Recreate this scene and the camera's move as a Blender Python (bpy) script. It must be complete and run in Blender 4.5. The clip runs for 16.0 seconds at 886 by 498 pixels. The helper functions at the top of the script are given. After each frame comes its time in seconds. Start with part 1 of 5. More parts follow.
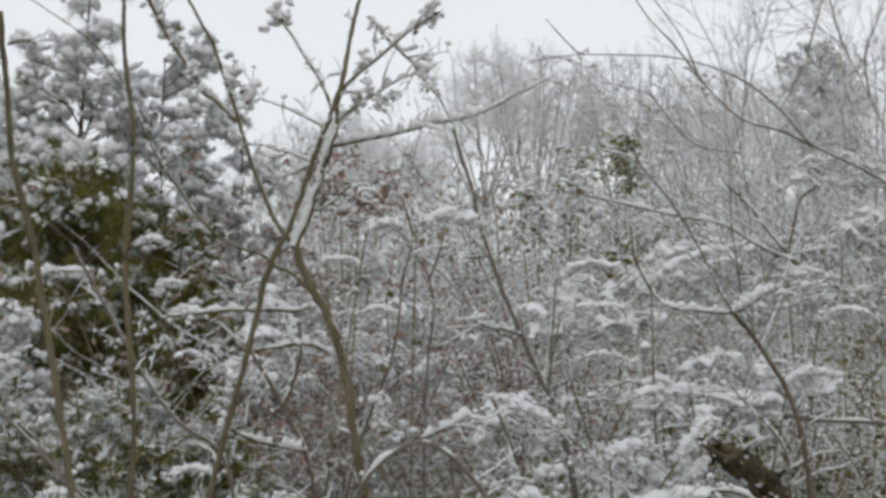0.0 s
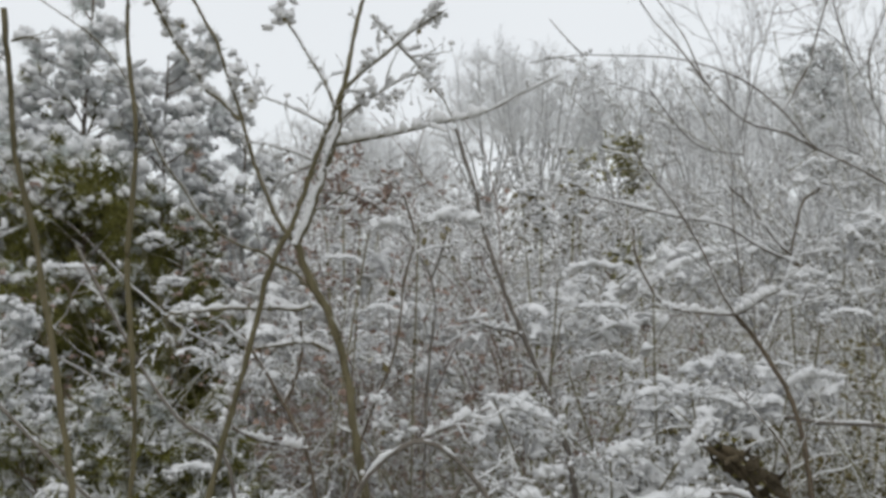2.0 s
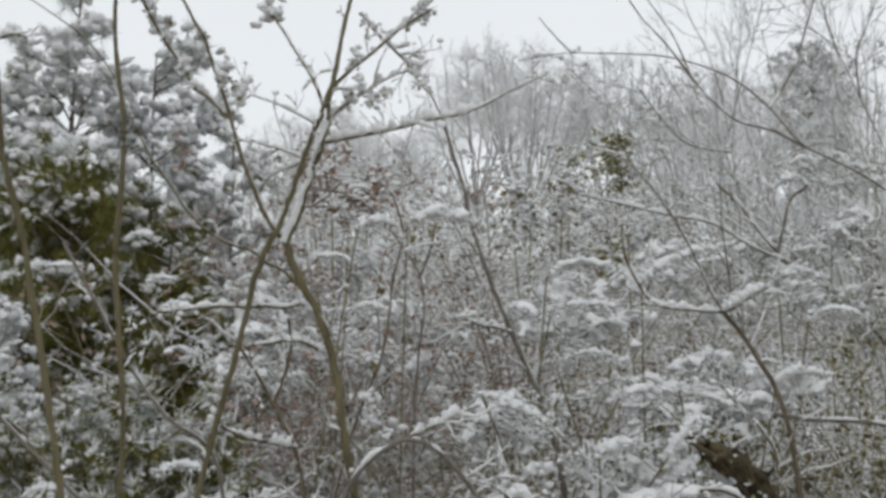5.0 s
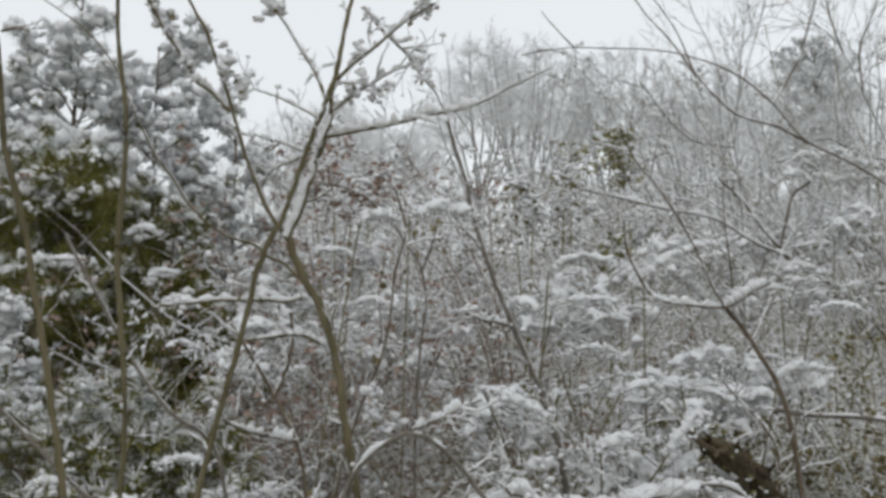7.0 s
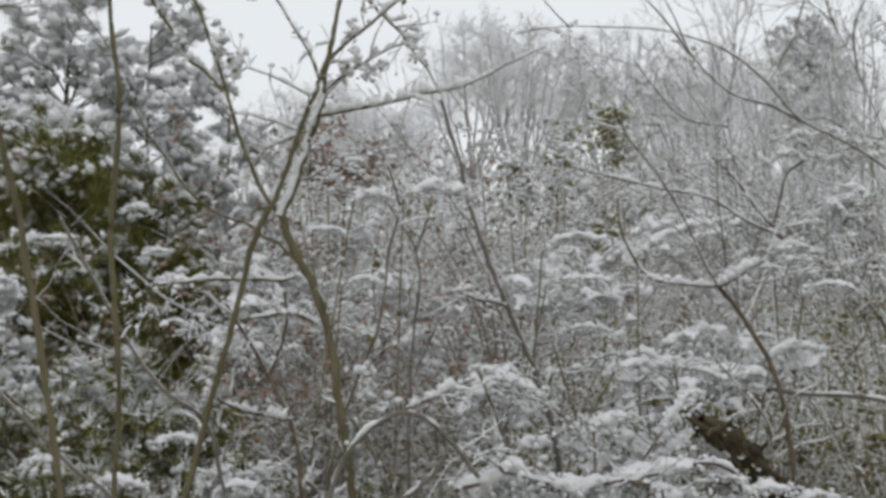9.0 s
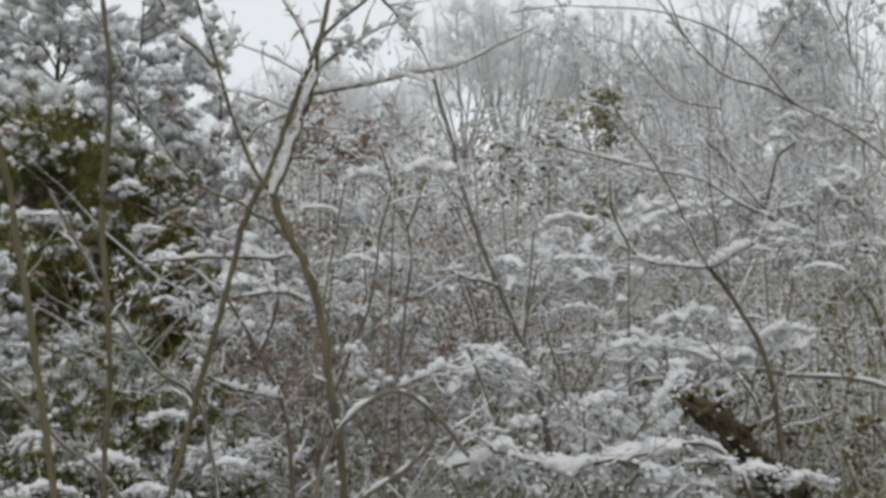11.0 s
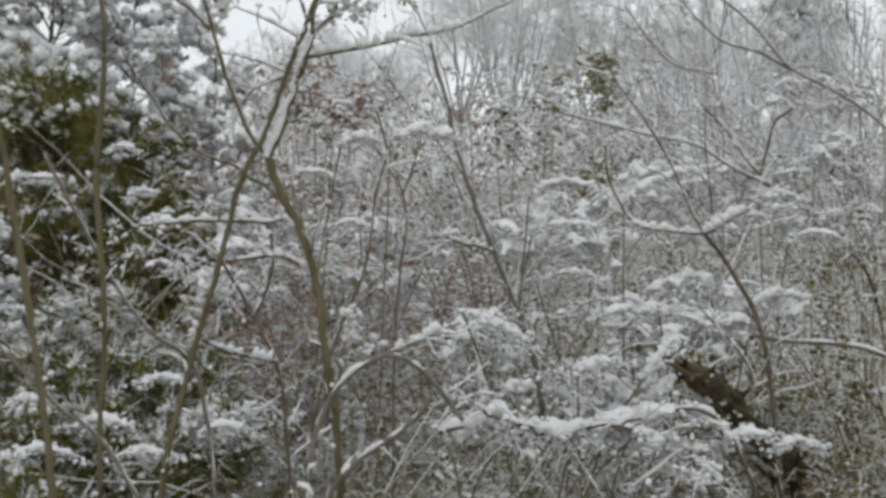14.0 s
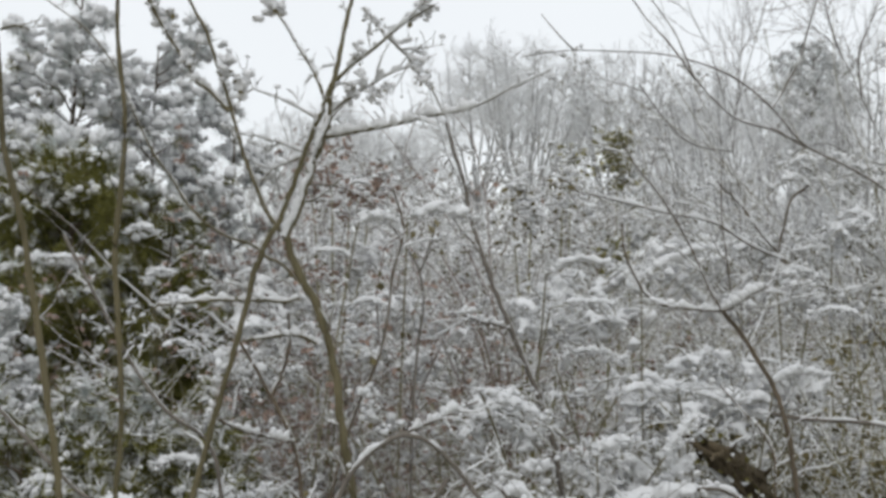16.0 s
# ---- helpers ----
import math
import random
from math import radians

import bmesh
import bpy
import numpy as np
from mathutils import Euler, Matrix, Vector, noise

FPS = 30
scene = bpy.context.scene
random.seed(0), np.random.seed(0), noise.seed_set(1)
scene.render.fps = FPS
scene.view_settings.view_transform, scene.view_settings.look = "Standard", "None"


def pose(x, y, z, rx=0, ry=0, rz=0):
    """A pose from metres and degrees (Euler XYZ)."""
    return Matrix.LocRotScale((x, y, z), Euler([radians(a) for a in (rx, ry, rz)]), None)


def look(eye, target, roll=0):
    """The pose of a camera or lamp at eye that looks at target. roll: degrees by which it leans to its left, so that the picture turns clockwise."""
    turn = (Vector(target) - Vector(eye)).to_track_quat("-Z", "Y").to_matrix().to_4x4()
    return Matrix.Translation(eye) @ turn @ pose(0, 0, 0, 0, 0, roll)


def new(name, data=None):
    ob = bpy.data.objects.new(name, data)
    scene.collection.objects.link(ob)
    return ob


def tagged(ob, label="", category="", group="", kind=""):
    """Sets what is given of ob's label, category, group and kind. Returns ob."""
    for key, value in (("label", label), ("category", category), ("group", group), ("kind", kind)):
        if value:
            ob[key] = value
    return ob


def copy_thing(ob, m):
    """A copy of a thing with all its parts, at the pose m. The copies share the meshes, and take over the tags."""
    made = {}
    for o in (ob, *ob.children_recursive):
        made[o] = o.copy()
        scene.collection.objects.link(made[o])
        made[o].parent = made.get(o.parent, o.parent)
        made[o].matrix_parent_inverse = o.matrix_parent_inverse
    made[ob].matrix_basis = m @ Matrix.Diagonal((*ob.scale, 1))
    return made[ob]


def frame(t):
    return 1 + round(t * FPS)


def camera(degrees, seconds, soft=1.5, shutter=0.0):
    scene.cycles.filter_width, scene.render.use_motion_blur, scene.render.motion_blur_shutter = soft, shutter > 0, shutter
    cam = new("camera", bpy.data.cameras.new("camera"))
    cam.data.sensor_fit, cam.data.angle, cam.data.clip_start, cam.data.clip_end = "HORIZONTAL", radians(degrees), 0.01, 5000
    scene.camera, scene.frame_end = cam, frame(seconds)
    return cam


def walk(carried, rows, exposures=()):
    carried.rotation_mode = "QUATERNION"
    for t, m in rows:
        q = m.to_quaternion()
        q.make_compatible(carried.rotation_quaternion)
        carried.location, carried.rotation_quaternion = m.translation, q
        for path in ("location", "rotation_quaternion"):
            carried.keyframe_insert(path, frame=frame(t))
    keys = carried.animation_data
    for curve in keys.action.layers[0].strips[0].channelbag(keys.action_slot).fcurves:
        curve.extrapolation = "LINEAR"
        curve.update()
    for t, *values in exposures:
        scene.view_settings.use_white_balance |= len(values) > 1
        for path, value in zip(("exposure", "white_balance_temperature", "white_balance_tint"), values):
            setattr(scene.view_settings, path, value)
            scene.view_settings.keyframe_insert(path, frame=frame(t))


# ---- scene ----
# A snowed-in thicket at the edge of a wood, seen by a camera that stands still and tilts.
cam = camera(40.0, 16.0, soft=3.5)
EYE = (0.0, 0.0, 1.6)
# seconds, tilt, heading and lean in degrees
ROWS = [
    (0.0, 1.569, 0.000, 0.000),
    (0.5, 1.565, -0.542, 0.129),
    (1.0, 1.487, -0.599, 0.185),
    (1.5, 1.529, -0.636, 0.141),
    (2.0, 1.551, -0.401, 0.085),
    (2.5, 1.611, -0.610, -0.004),
    (3.0, 1.524, -0.294, -0.164),
    (3.5, 1.495, 0.074, -0.244),
    (4.0, 1.444, -0.100, -0.317),
    (6.5, 1.451, -0.462, -0.413),
    (7.0, 1.189, -0.521, -0.349),
    (7.5, 1.031, -0.513, -0.409),
    (8.0, 0.688, -0.509, -0.441),
    (8.5, 0.415, -0.541, -0.528),
    (9.0, 0.210, -0.514, -0.640),
    (11.5, -0.987, -1.011, -1.107),
    (12.0, -1.193, -1.119, -1.053),
    (12.5, -1.458, -1.056, -0.956),
    (13.0, -2.089, -1.096, -1.062),
    (13.5, -2.388, -1.220, -1.206),
    (14.0, -2.413, -1.219, -1.254),
    (14.5, -2.423, -1.208, -1.236),
    (15.0, -1.900, -1.121, -1.064),
    (15.5, -0.075, -0.930, -0.818),
    (16.0, 1.259, -0.964, -0.456),
]
walk(cam, [(t, pose(*EYE, 90 + tilt, lean, turn)) for t, tilt, lean, turn in ROWS],
     exposures=[(0.0, 0.0), (7.0, 0.0), (9.0, -0.02), (13.0, -0.06), (14.0, 0.04), (15.0, 0.08), (16.0, 0.12)])

# ---- light: one even, overcast snow sky ----
world = bpy.data.worlds.new("overcast_sky")
scene.world = world
world.use_nodes = True
wn, wl = world.node_tree.nodes, world.node_tree.links
wn.clear()
sky = wn.new("ShaderNodeTexSky")
sky.sky_type, sky.sun_disc = "NISHITA", False
sky.sun_elevation, sky.sun_rotation = radians(38), radians(200)
sky_scale = wn.new("ShaderNodeVectorMath")
sky_scale.operation = "SCALE"
sky_scale.inputs["Scale"].default_value = 0.09
cloud = wn.new("ShaderNodeTexNoise")
cloud.inputs["Scale"].default_value = 1.6
cloud.inputs["Detail"].default_value = 3.0
cloud_ramp = wn.new("ShaderNodeValToRGB")
cloud_ramp.color_ramp.elements[0].position, cloud_ramp.color_ramp.elements[1].position = 0.3, 0.7
cloud_ramp.color_ramp.elements[0].color = (0.818, 0.85, 0.878, 1)
cloud_ramp.color_ramp.elements[1].color = (0.868, 0.895, 0.918, 1)
sky_mix = wn.new("ShaderNodeMix")
sky_mix.data_type = "RGBA"
sky_mix.inputs["Factor"].default_value = 0.93
background = wn.new("ShaderNodeBackground")
background.inputs["Strength"].default_value = 1.0
world_out = wn.new("ShaderNodeOutputWorld")
wl.new(sky.outputs["Color"], sky_scale.inputs[0])
wl.new(cloud.outputs["Fac"], cloud_ramp.inputs["Fac"])
wl.new(sky_scale.outputs["Vector"], sky_mix.inputs["A"])
wl.new(cloud_ramp.outputs["Color"], sky_mix.inputs["B"])
wl.new(sky_mix.outputs["Result"], background.inputs["Color"])
wl.new(background.outputs["Background"], world_out.inputs["Surface"])

sun_data = bpy.data.lights.new("sun", "SUN")
sun_data.energy, sun_data.angle, sun_data.color = 0.5, radians(40), (1.0, 0.97, 0.93)
sun = new("sun", sun_data)
sun.matrix_world = look((0, 0, 20), (3.0, 9.0, 8.0))


# ---- materials ----
def material(name, dark, light, scale=20.0, rough=0.85, bump=0.3, snow=0.0, streak=1.0, fleck=0.0):
    """Two-tone noisy surface. snow: how far snow lies on what faces upward (0: none)."""
    mat = bpy.data.materials.new(name)
    mat.use_nodes = True
    n, l = mat.node_tree.nodes, mat.node_tree.links
    shader = n["Principled BSDF"]
    shader.inputs["Roughness"].default_value = rough
    shader.inputs["Specular IOR Level"].default_value = 0.25
    geo = n.new("ShaderNodeNewGeometry")
    stretch = n.new("ShaderNodeMapping")
    stretch.inputs["Scale"].default_value = (1, 1, 1 / streak)
    l.new(geo.outputs["Position"], stretch.inputs["Vector"])
    grain = n.new("ShaderNodeTexNoise")
    grain.inputs["Scale"].default_value, grain.inputs["Detail"].default_value = scale * 4, 4
    patch = n.new("ShaderNodeTexNoise")
    patch.inputs["Scale"].default_value, patch.inputs["Detail"].default_value = scale * 0.35, 2
    l.new(stretch.outputs["Vector"], grain.inputs["Vector"])
    l.new(geo.outputs["Position"], patch.inputs["Vector"])
    half = n.new("ShaderNodeMath")
    half.operation = "ADD"
    l.new(grain.outputs["Fac"], half.inputs[0])
    l.new(patch.outputs["Fac"], half.inputs[1])
    isle = n.new("ShaderNodeMath")
    isle.operation = "MULTIPLY_ADD"
    isle.inputs[1].default_value = 0.35
    l.new(geo.outputs["Random Per Island"], isle.inputs[0])
    l.new(half.outputs["Value"], isle.inputs[2])
    ramp = n.new("ShaderNodeMapRange")
    ramp.inputs["From Min"].default_value, ramp.inputs["From Max"].default_value = 0.75, 1.6
    l.new(isle.outputs["Value"], ramp.inputs["Value"])
    tone = n.new("ShaderNodeMix")
    tone.data_type = "RGBA"
    tone.inputs["A"].default_value, tone.inputs["B"].default_value = (*dark, 1), (*light, 1)
    l.new(ramp.outputs["Result"], tone.inputs["Factor"])
    colour = tone.outputs["Result"]
    if snow:
        split = n.new("ShaderNodeSeparateXYZ")
        l.new(geo.outputs["Normal"], split.inputs["Vector"])
        lay = n.new("ShaderNodeMath")
        lay.operation = "MULTIPLY_ADD"
        lay.inputs[1].default_value = 0.9
        l.new(patch.outputs["Fac"], lay.inputs[0])
        l.new(split.outputs["Z"], lay.inputs[2])
        cover = n.new("ShaderNodeMapRange")
        cover.interpolation_type = "SMOOTHSTEP"
        cover.inputs["From Min"].default_value = 0.85 - snow
        cover.inputs["From Max"].default_value = 1.15 - snow
        l.new(lay.outputs["Value"], cover.inputs["Value"])
        top = n.new("ShaderNodeMix")
        top.data_type = "RGBA"
        top.inputs["B"].default_value = (0.70, 0.71, 0.715, 1)
        l.new(cover.outputs["Result"], top.inputs["Factor"])
        l.new(colour, top.inputs["A"])
        colour = top.outputs["Result"]
    l.new(colour, shader.inputs["Base Color"])
    lift = n.new("ShaderNodeBump")
    lift.inputs["Strength"].default_value, lift.inputs["Distance"].default_value = bump, 0.01
    l.new(grain.outputs["Fac"], lift.inputs["Height"])
    l.new(lift.outputs["Normal"], shader.inputs["Normal"])
    return mat


SNOW = material("snow", (0.605, 0.61, 0.612), (0.757, 0.759, 0.763), 14, 0.75, 0.6)
# patchy snow and leaf litter, toned down to carry the undergrowth's shade
GROUND_SNOW = material("littered_shaded_snow", (0.095, 0.083, 0.040), (0.66, 0.645, 0.60), 6, 0.9, 1.0)
OLIVE_TWIG = material("olive_twig", (0.098, 0.089, 0.026), (0.275, 0.243, 0.088), 10, 0.85, 0.3, 0.06)
OLIVE_BARK = material("olive_bark", (0.060, 0.052, 0.026), (0.170, 0.146, 0.085), 14, 0.8, 0.5, 0.0, 5)
BROWN_BARK = material("brown_bark", (0.055, 0.043, 0.030), (0.17, 0.135, 0.095), 14, 0.85, 0.5, 0.0, 4)
GREY_BARK = material("grey_bark", (0.075, 0.066, 0.056), (0.22, 0.195, 0.165), 12, 0.85, 0.4, 0.0, 4)
DUSTED_TWIG = material("dusted_twig", (0.128, 0.115, 0.066), (0.32, 0.29, 0.195), 10, 0.85, 0.3, 0.15)
RED_TWIG = material("reddish_twig", (0.125, 0.088, 0.066), (0.31, 0.235, 0.19), 10, 0.85, 0.3, 0.1)
# far twigs: rime and snow, whitened further in the colour for distance haze
FROSTED_HAZED_TWIG = material("frosted_hazed_twig", (0.66, 0.66, 0.66), (0.86, 0.86, 0.86), 6, 0.9, 0.2, 0.5)
NEEDLE = material("pine_needle", (0.064, 0.069, 0.014), (0.245, 0.230, 0.062), 8, 0.6, 0.1)
BLUE_NEEDLE = material("frosted_needle", (0.31, 0.35, 0.325), (0.77, 0.80, 0.785), 8, 0.7, 0.1, 0.1)
DEAD_LEAF = material("dead_leaf", (0.092, 0.078, 0.034), (0.235, 0.196, 0.098), 12, 0.75, 0.3)
YELLOW_LEAF = material("olive_leaf", (0.12, 0.125, 0.052), (0.35, 0.31, 0.145), 9, 0.6, 0.2)
RUSSET_LEAF = material("russet_leaf", (0.20, 0.135, 0.105), (0.42, 0.315, 0.265), 12, 0.75, 0.3)
ROTTEN_WOOD = material("rotten_wood", (0.025, 0.020, 0.012), (0.135, 0.106, 0.066), 18, 0.95, 1.0, 0.0, 6)
# grey bark of the far trees, its colour lightened for haze
LIMB_BARK = material("hazed_far_bark", (0.25, 0.245, 0.24), (0.44, 0.44, 0.44), 6, 0.9, 0.2, 0.2)
STRAW = material("dry_grass", (0.10, 0.075, 0.04), (0.30, 0.24, 0.15), 10, 0.8, 0.2)


# ---- mesh building ----
def unit_ball(divisions):
    bm = bmesh.new()
    bmesh.ops.create_icosphere(bm, subdivisions=divisions, radius=1.0)
    bm.verts.ensure_lookup_table()
    co = np.array([v.co[:] for v in bm.verts])
    tri = np.array([[v.index for v in f.verts] for f in bm.faces])
    bm.free()
    return co, tri


BALLS = {d: unit_ball(d) for d in (1, 2, 3)}


class Geo:
    """Collects tubes, lumps, needles and leaves, and turns them into one mesh."""

    def __init__(self, seed=0):
        self.rng = np.random.default_rng(seed)
        self.co, self.quads, self.tris, self.count = [], [], [], 0

    def put(self, co, quads=None, tris=None):
        co = np.asarray(co, float).reshape(-1, 3)
        if quads is not None:
            self.quads.append(np.asarray(quads).reshape(-1, 4) + self.count)
        if tris is not None:
            self.tris.append(np.asarray(tris).reshape(-1, 3) + self.count)
        self.co.append(co)
        self.count += len(co)

    def tubes(self, pts, wide, high=None, sides=5, lift=None, rough=0.0, wind=0.02):
        """Tubes along pts (B, N, 3) with half-widths wide and half-heights high (B, N); lift raises the middle line."""
        pts = np.asarray(pts, float)
        b, n, _ = pts.shape
        if b == 0:
            return
        high = wide if high is None else high
        along = np.gradient(pts, axis=1)
        along /= np.linalg.norm(along, axis=2, keepdims=True) + 1e-9
        up = np.zeros_like(along)
        up[..., 2] = 1.0
        up[..., 1] -= wind
        side = np.cross(along, up)
        side /= np.linalg.norm(side, axis=2, keepdims=True) + 1e-9
        over = np.cross(side, along)
        mid = pts if lift is None else pts + over * np.asarray(lift)[..., None]
        turn = np.arange(sides) * 2 * np.pi / sides + np.pi / 2
        ring = (side[:, :, None, :] * np.cos(turn)[None, None, :, None] * np.asarray(wide)[..., None, None]
                + over[:, :, None, :] * np.sin(turn)[None, None, :, None] * np.asarray(high)[..., None, None])
        if rough:
            ring = ring * (1 + rough * self.rng.normal(size=ring.shape[:3] + (1,)))
        co = mid[:, :, None, :] + ring
        idx = np.arange(b * n * sides).reshape(b, n, sides)
        nxt = np.roll(idx, -1, axis=2)
        quads = np.stack([idx[:, :-1], nxt[:, :-1], nxt[:, 1:], idx[:, 1:]], axis=-1)
        self.put(co, quads)

    def lumps(self, at, size, flat=0.6, divisions=1, rough=0.18, under=0.6, tilt=0.0):
        """Uneven lumps at the places at (B, 3), of radius size (B,) or (B, 3)."""
        at = np.asarray(at, float).reshape(-1, 3)
        if not len(at):
            return
        ball, tri = BALLS[divisions]
        size = np.asarray(size, float)
        if size.ndim == 1:
            size = np.stack([size, size, size * flat], axis=1)
        b, k = len(at), len(ball)
        wob = 1 + rough * self.rng.normal(size=(b, k, 1))
        co = ball[None] * wob * size[:, None, :]
        co[..., 2] = np.where(co[..., 2] < 0, co[..., 2] * under, co[..., 2])
        if tilt:
            lean = self.rng.normal(size=b) * tilt
            c, s = np.cos(lean)[:, None], np.sin(lean)[:, None]
            co = np.stack([co[..., 0] * c + co[..., 2] * s, co[..., 1], co[..., 2] * c - co[..., 0] * s], axis=-1)
        spin = self.rng.uniform(0, 6.28, b)
        c, s = np.cos(spin)[:, None], np.sin(spin)[:, None]
        co = np.stack([co[..., 0] * c - co[..., 1] * s, co[..., 0] * s + co[..., 1] * c, co[..., 2]], axis=-1)
        co += at[:, None, :]
        tris = tri[None] + (np.arange(b) * k)[:, None, None]
        self.put(co, tris=tris)

    def needles(self, at, heading, count, length, thick, spread=0.9):
        """Tufts of thin three-edged needles round heading (B, 3)."""
        at, heading = np.asarray(at, float), np.asarray(heading, float)
        b = len(at)
        way = heading[:, None, :] + self.rng.normal(size=(b, count, 3)) * spread
        way /= np.linalg.norm(way, axis=2, keepdims=True)
        base = at[:, None, :] + heading[:, None, :] * self.rng.uniform(-0.5, 0.3, (b, count, 1)) * length
        tip = base + way * (length * self.rng.uniform(0.6, 1.1, (b, count, 1)))
        tip[..., 2] -= 0.15 * length
        across = np.cross(way, self.rng.normal(size=(b, count, 3)))
        across *= thick / (np.linalg.norm(across, axis=2, keepdims=True) + 1e-9)
        co = np.stack([base - across, base + across, tip], axis=2)
        self.put(co, tris=np.arange(b * count * 3).reshape(-1, 3))

    def leaves(self, at, size, droop=0.6):
        """Curled leaves: two bent halves each."""
        at = np.asarray(at, float).reshape(-1, 3)
        b = len(at)
        if not b:
            return
        way = self.rng.normal(size=(b, 3))
        way[:, 2] = way[:, 2] * 0.5 - droop
        way /= np.linalg.norm(way, axis=1, keepdims=True)
        side = np.cross(way, self.rng.normal(size=(b, 3)))
        side /= np.linalg.norm(side, axis=1, keepdims=True)
        out = np.cross(side, way)
        size = size * self.rng.uniform(0.6, 1.3, (b, 1))
        mid = at + way * size * 0.5
        co = np.stack([at, mid + side * size * 0.33 + out * size * 0.2, at + way * size + out * size * 0.15,
                       mid - side * size * 0.33 + out * size * 0.2, mid], axis=1)
        face = np.array([[0, 1, 4], [1, 2, 4], [2, 3, 4], [3, 0, 4]])
        self.put(co, tris=face[None] + (np.arange(b) * 5)[:, None, None])

    def mesh(self, name, mat, smooth=True):
        me = bpy.data.meshes.new(name)
        co = np.concatenate(self.co)
        quads = np.concatenate(self.quads) if self.quads else np.zeros((0, 4), int)
        tris = np.concatenate(self.tris) if self.tris else np.zeros((0, 3), int)
        me.vertices.add(len(co))
        me.vertices.foreach_set("co", co.ravel())
        me.loops.add(quads.size + tris.size)
        me.loops.foreach_set("vertex_index", np.concatenate([quads.ravel(), tris.ravel()]).astype(np.int32))
        me.polygons.add(len(quads) + len(tris))
        starts = np.concatenate([np.arange(len(quads)) * 4, quads.size + np.arange(len(tris)) * 3])
        me.polygons.foreach_set("loop_start", starts.astype(np.int32))
        me.polygons.foreach_set("use_smooth", np.full(len(starts), smooth))
        me.update(calc_edges=True)
        me.materials.append(mat)
        return me


def part(name, geo, mat, parent=None, label="", smooth=True, kind=""):
    ob = tagged(new(name, geo.mesh(name, mat, smooth)), kind=kind)
    if parent is not None:
        ob.parent = parent
    return tagged(ob, label) if label else ob


def unit(v):
    return v / (np.linalg.norm(v, axis=-1, keepdims=True) + 1e-9)


def grown(rng, start, heading, length, n, wiggle=0.15, rise=0.0):
    """Branches from start (B, 3) along heading, wandering; rise bends them up (or down, below 0). (B, n, 3)"""
    start, heading = np.asarray(start, float), unit(np.asarray(heading, float))
    step = (np.asarray(length, float) / (n - 1))[:, None]
    pts, way = [start], heading
    for k in range(n - 1):
        way = unit(way + rng.normal(size=way.shape) * wiggle + np.array([0, 0, rise]) / (n - 1) * 2)
        pts.append(pts[-1] + way * step)
    return np.stack(pts, axis=1)


def sprouts(rng, pts, each, low, high, lean, up=0.0):
    """Starts and headings of each side shoots on every branch of pts, between the shares low and high of its length."""
    b, n, _ = pts.shape
    f = rng.uniform(low, high, (b, each)) * (n - 1)
    i = np.minimum(f.astype(int), n - 2)
    w = (f - i)[..., None]
    rows = np.arange(b)[:, None]
    a, z = pts[rows, i], pts[rows, i + 1]
    start = a * (1 - w) + z * w
    along = unit(z - a)
    out = unit(np.cross(along, rng.normal(size=along.shape)))
    heading = unit(along * math.cos(lean) + out * math.sin(lean) * rng.uniform(0.6, 1.3, (b, each, 1)) + np.array([0, 0, up]))
    return start.reshape(-1, 3), heading.reshape(-1, 3), (f / (n - 1)).reshape(-1)


def taper(radius, n, tip=0.35):
    return np.asarray(radius, float)[:, None] * np.linspace(1, tip, n)[None]


def snow_cover(geo, pts, rad, depth, sides=5, gaps=0.25, wind=0.15, rough=0.2):
    """Snow lying along the top of branches, thick where they lie flat, thin or fallen off where they stand."""
    rng = geo.rng
    along = unit(np.gradient(pts, axis=1))
    level = np.sqrt(np.clip(1 - along[..., 2] ** 2, 0.04 + 0.25 * wind, 1))
    b, n = rad.shape
    k = max(2, n // 3)
    coarse = rng.uniform(0.3, 1.15, (b, k)) * np.where(rng.uniform(size=(b, k)) < gaps, 0.1, 1)
    ease = np.linspace(0, k - 1, n)
    ease = np.floor(ease) + (lambda u: u * u * (3 - 2 * u))(ease - np.floor(ease))
    uneven = np.stack([np.interp(ease, np.arange(k), c) for c in coarse])
    uneven *= rng.uniform(0.85, 1.15, (b, n))
    thick = depth * level ** 1.7 * uneven
    thick[:, 0] *= 0.3
    thick *= np.clip((1.04 - np.linspace(0, 1, n)) / 0.35, 0, 1)[None]
    wide = rad * np.clip(thick / (0.3 * depth), 0.3, 0.95) + thick * 0.35
    geo.tubes(pts, wide, thick * 0.62 + rad * 0.25, sides, rad * 0.45 + thick * 0.45, rough, wind)


def smooth_line(knots, n):
    """n points on a smooth line through the knots."""
    k = np.asarray(knots, float)
    s = np.concatenate([[0], np.cumsum(np.linalg.norm(np.diff(k, axis=0), axis=1))])
    g = np.gradient(k, s, axis=0) if len(k) > 2 else np.repeat((k[1:] - k[:1]) / s[1], 2, axis=0)
    t = np.linspace(0, s[-1], n)
    i = np.clip(np.searchsorted(s, t, side="right") - 1, 0, len(k) - 2)
    h = (s[i + 1] - s[i])[:, None]
    u = ((t - s[i]) / (s[i + 1] - s[i]))[:, None]
    return ((2 * u**3 - 3 * u**2 + 1) * k[i] + (u**3 - 2 * u**2 + u) * h * g[i]
            + (-2 * u**3 + 3 * u**2) * k[i + 1] + (u**3 - u**2) * h * g[i + 1])


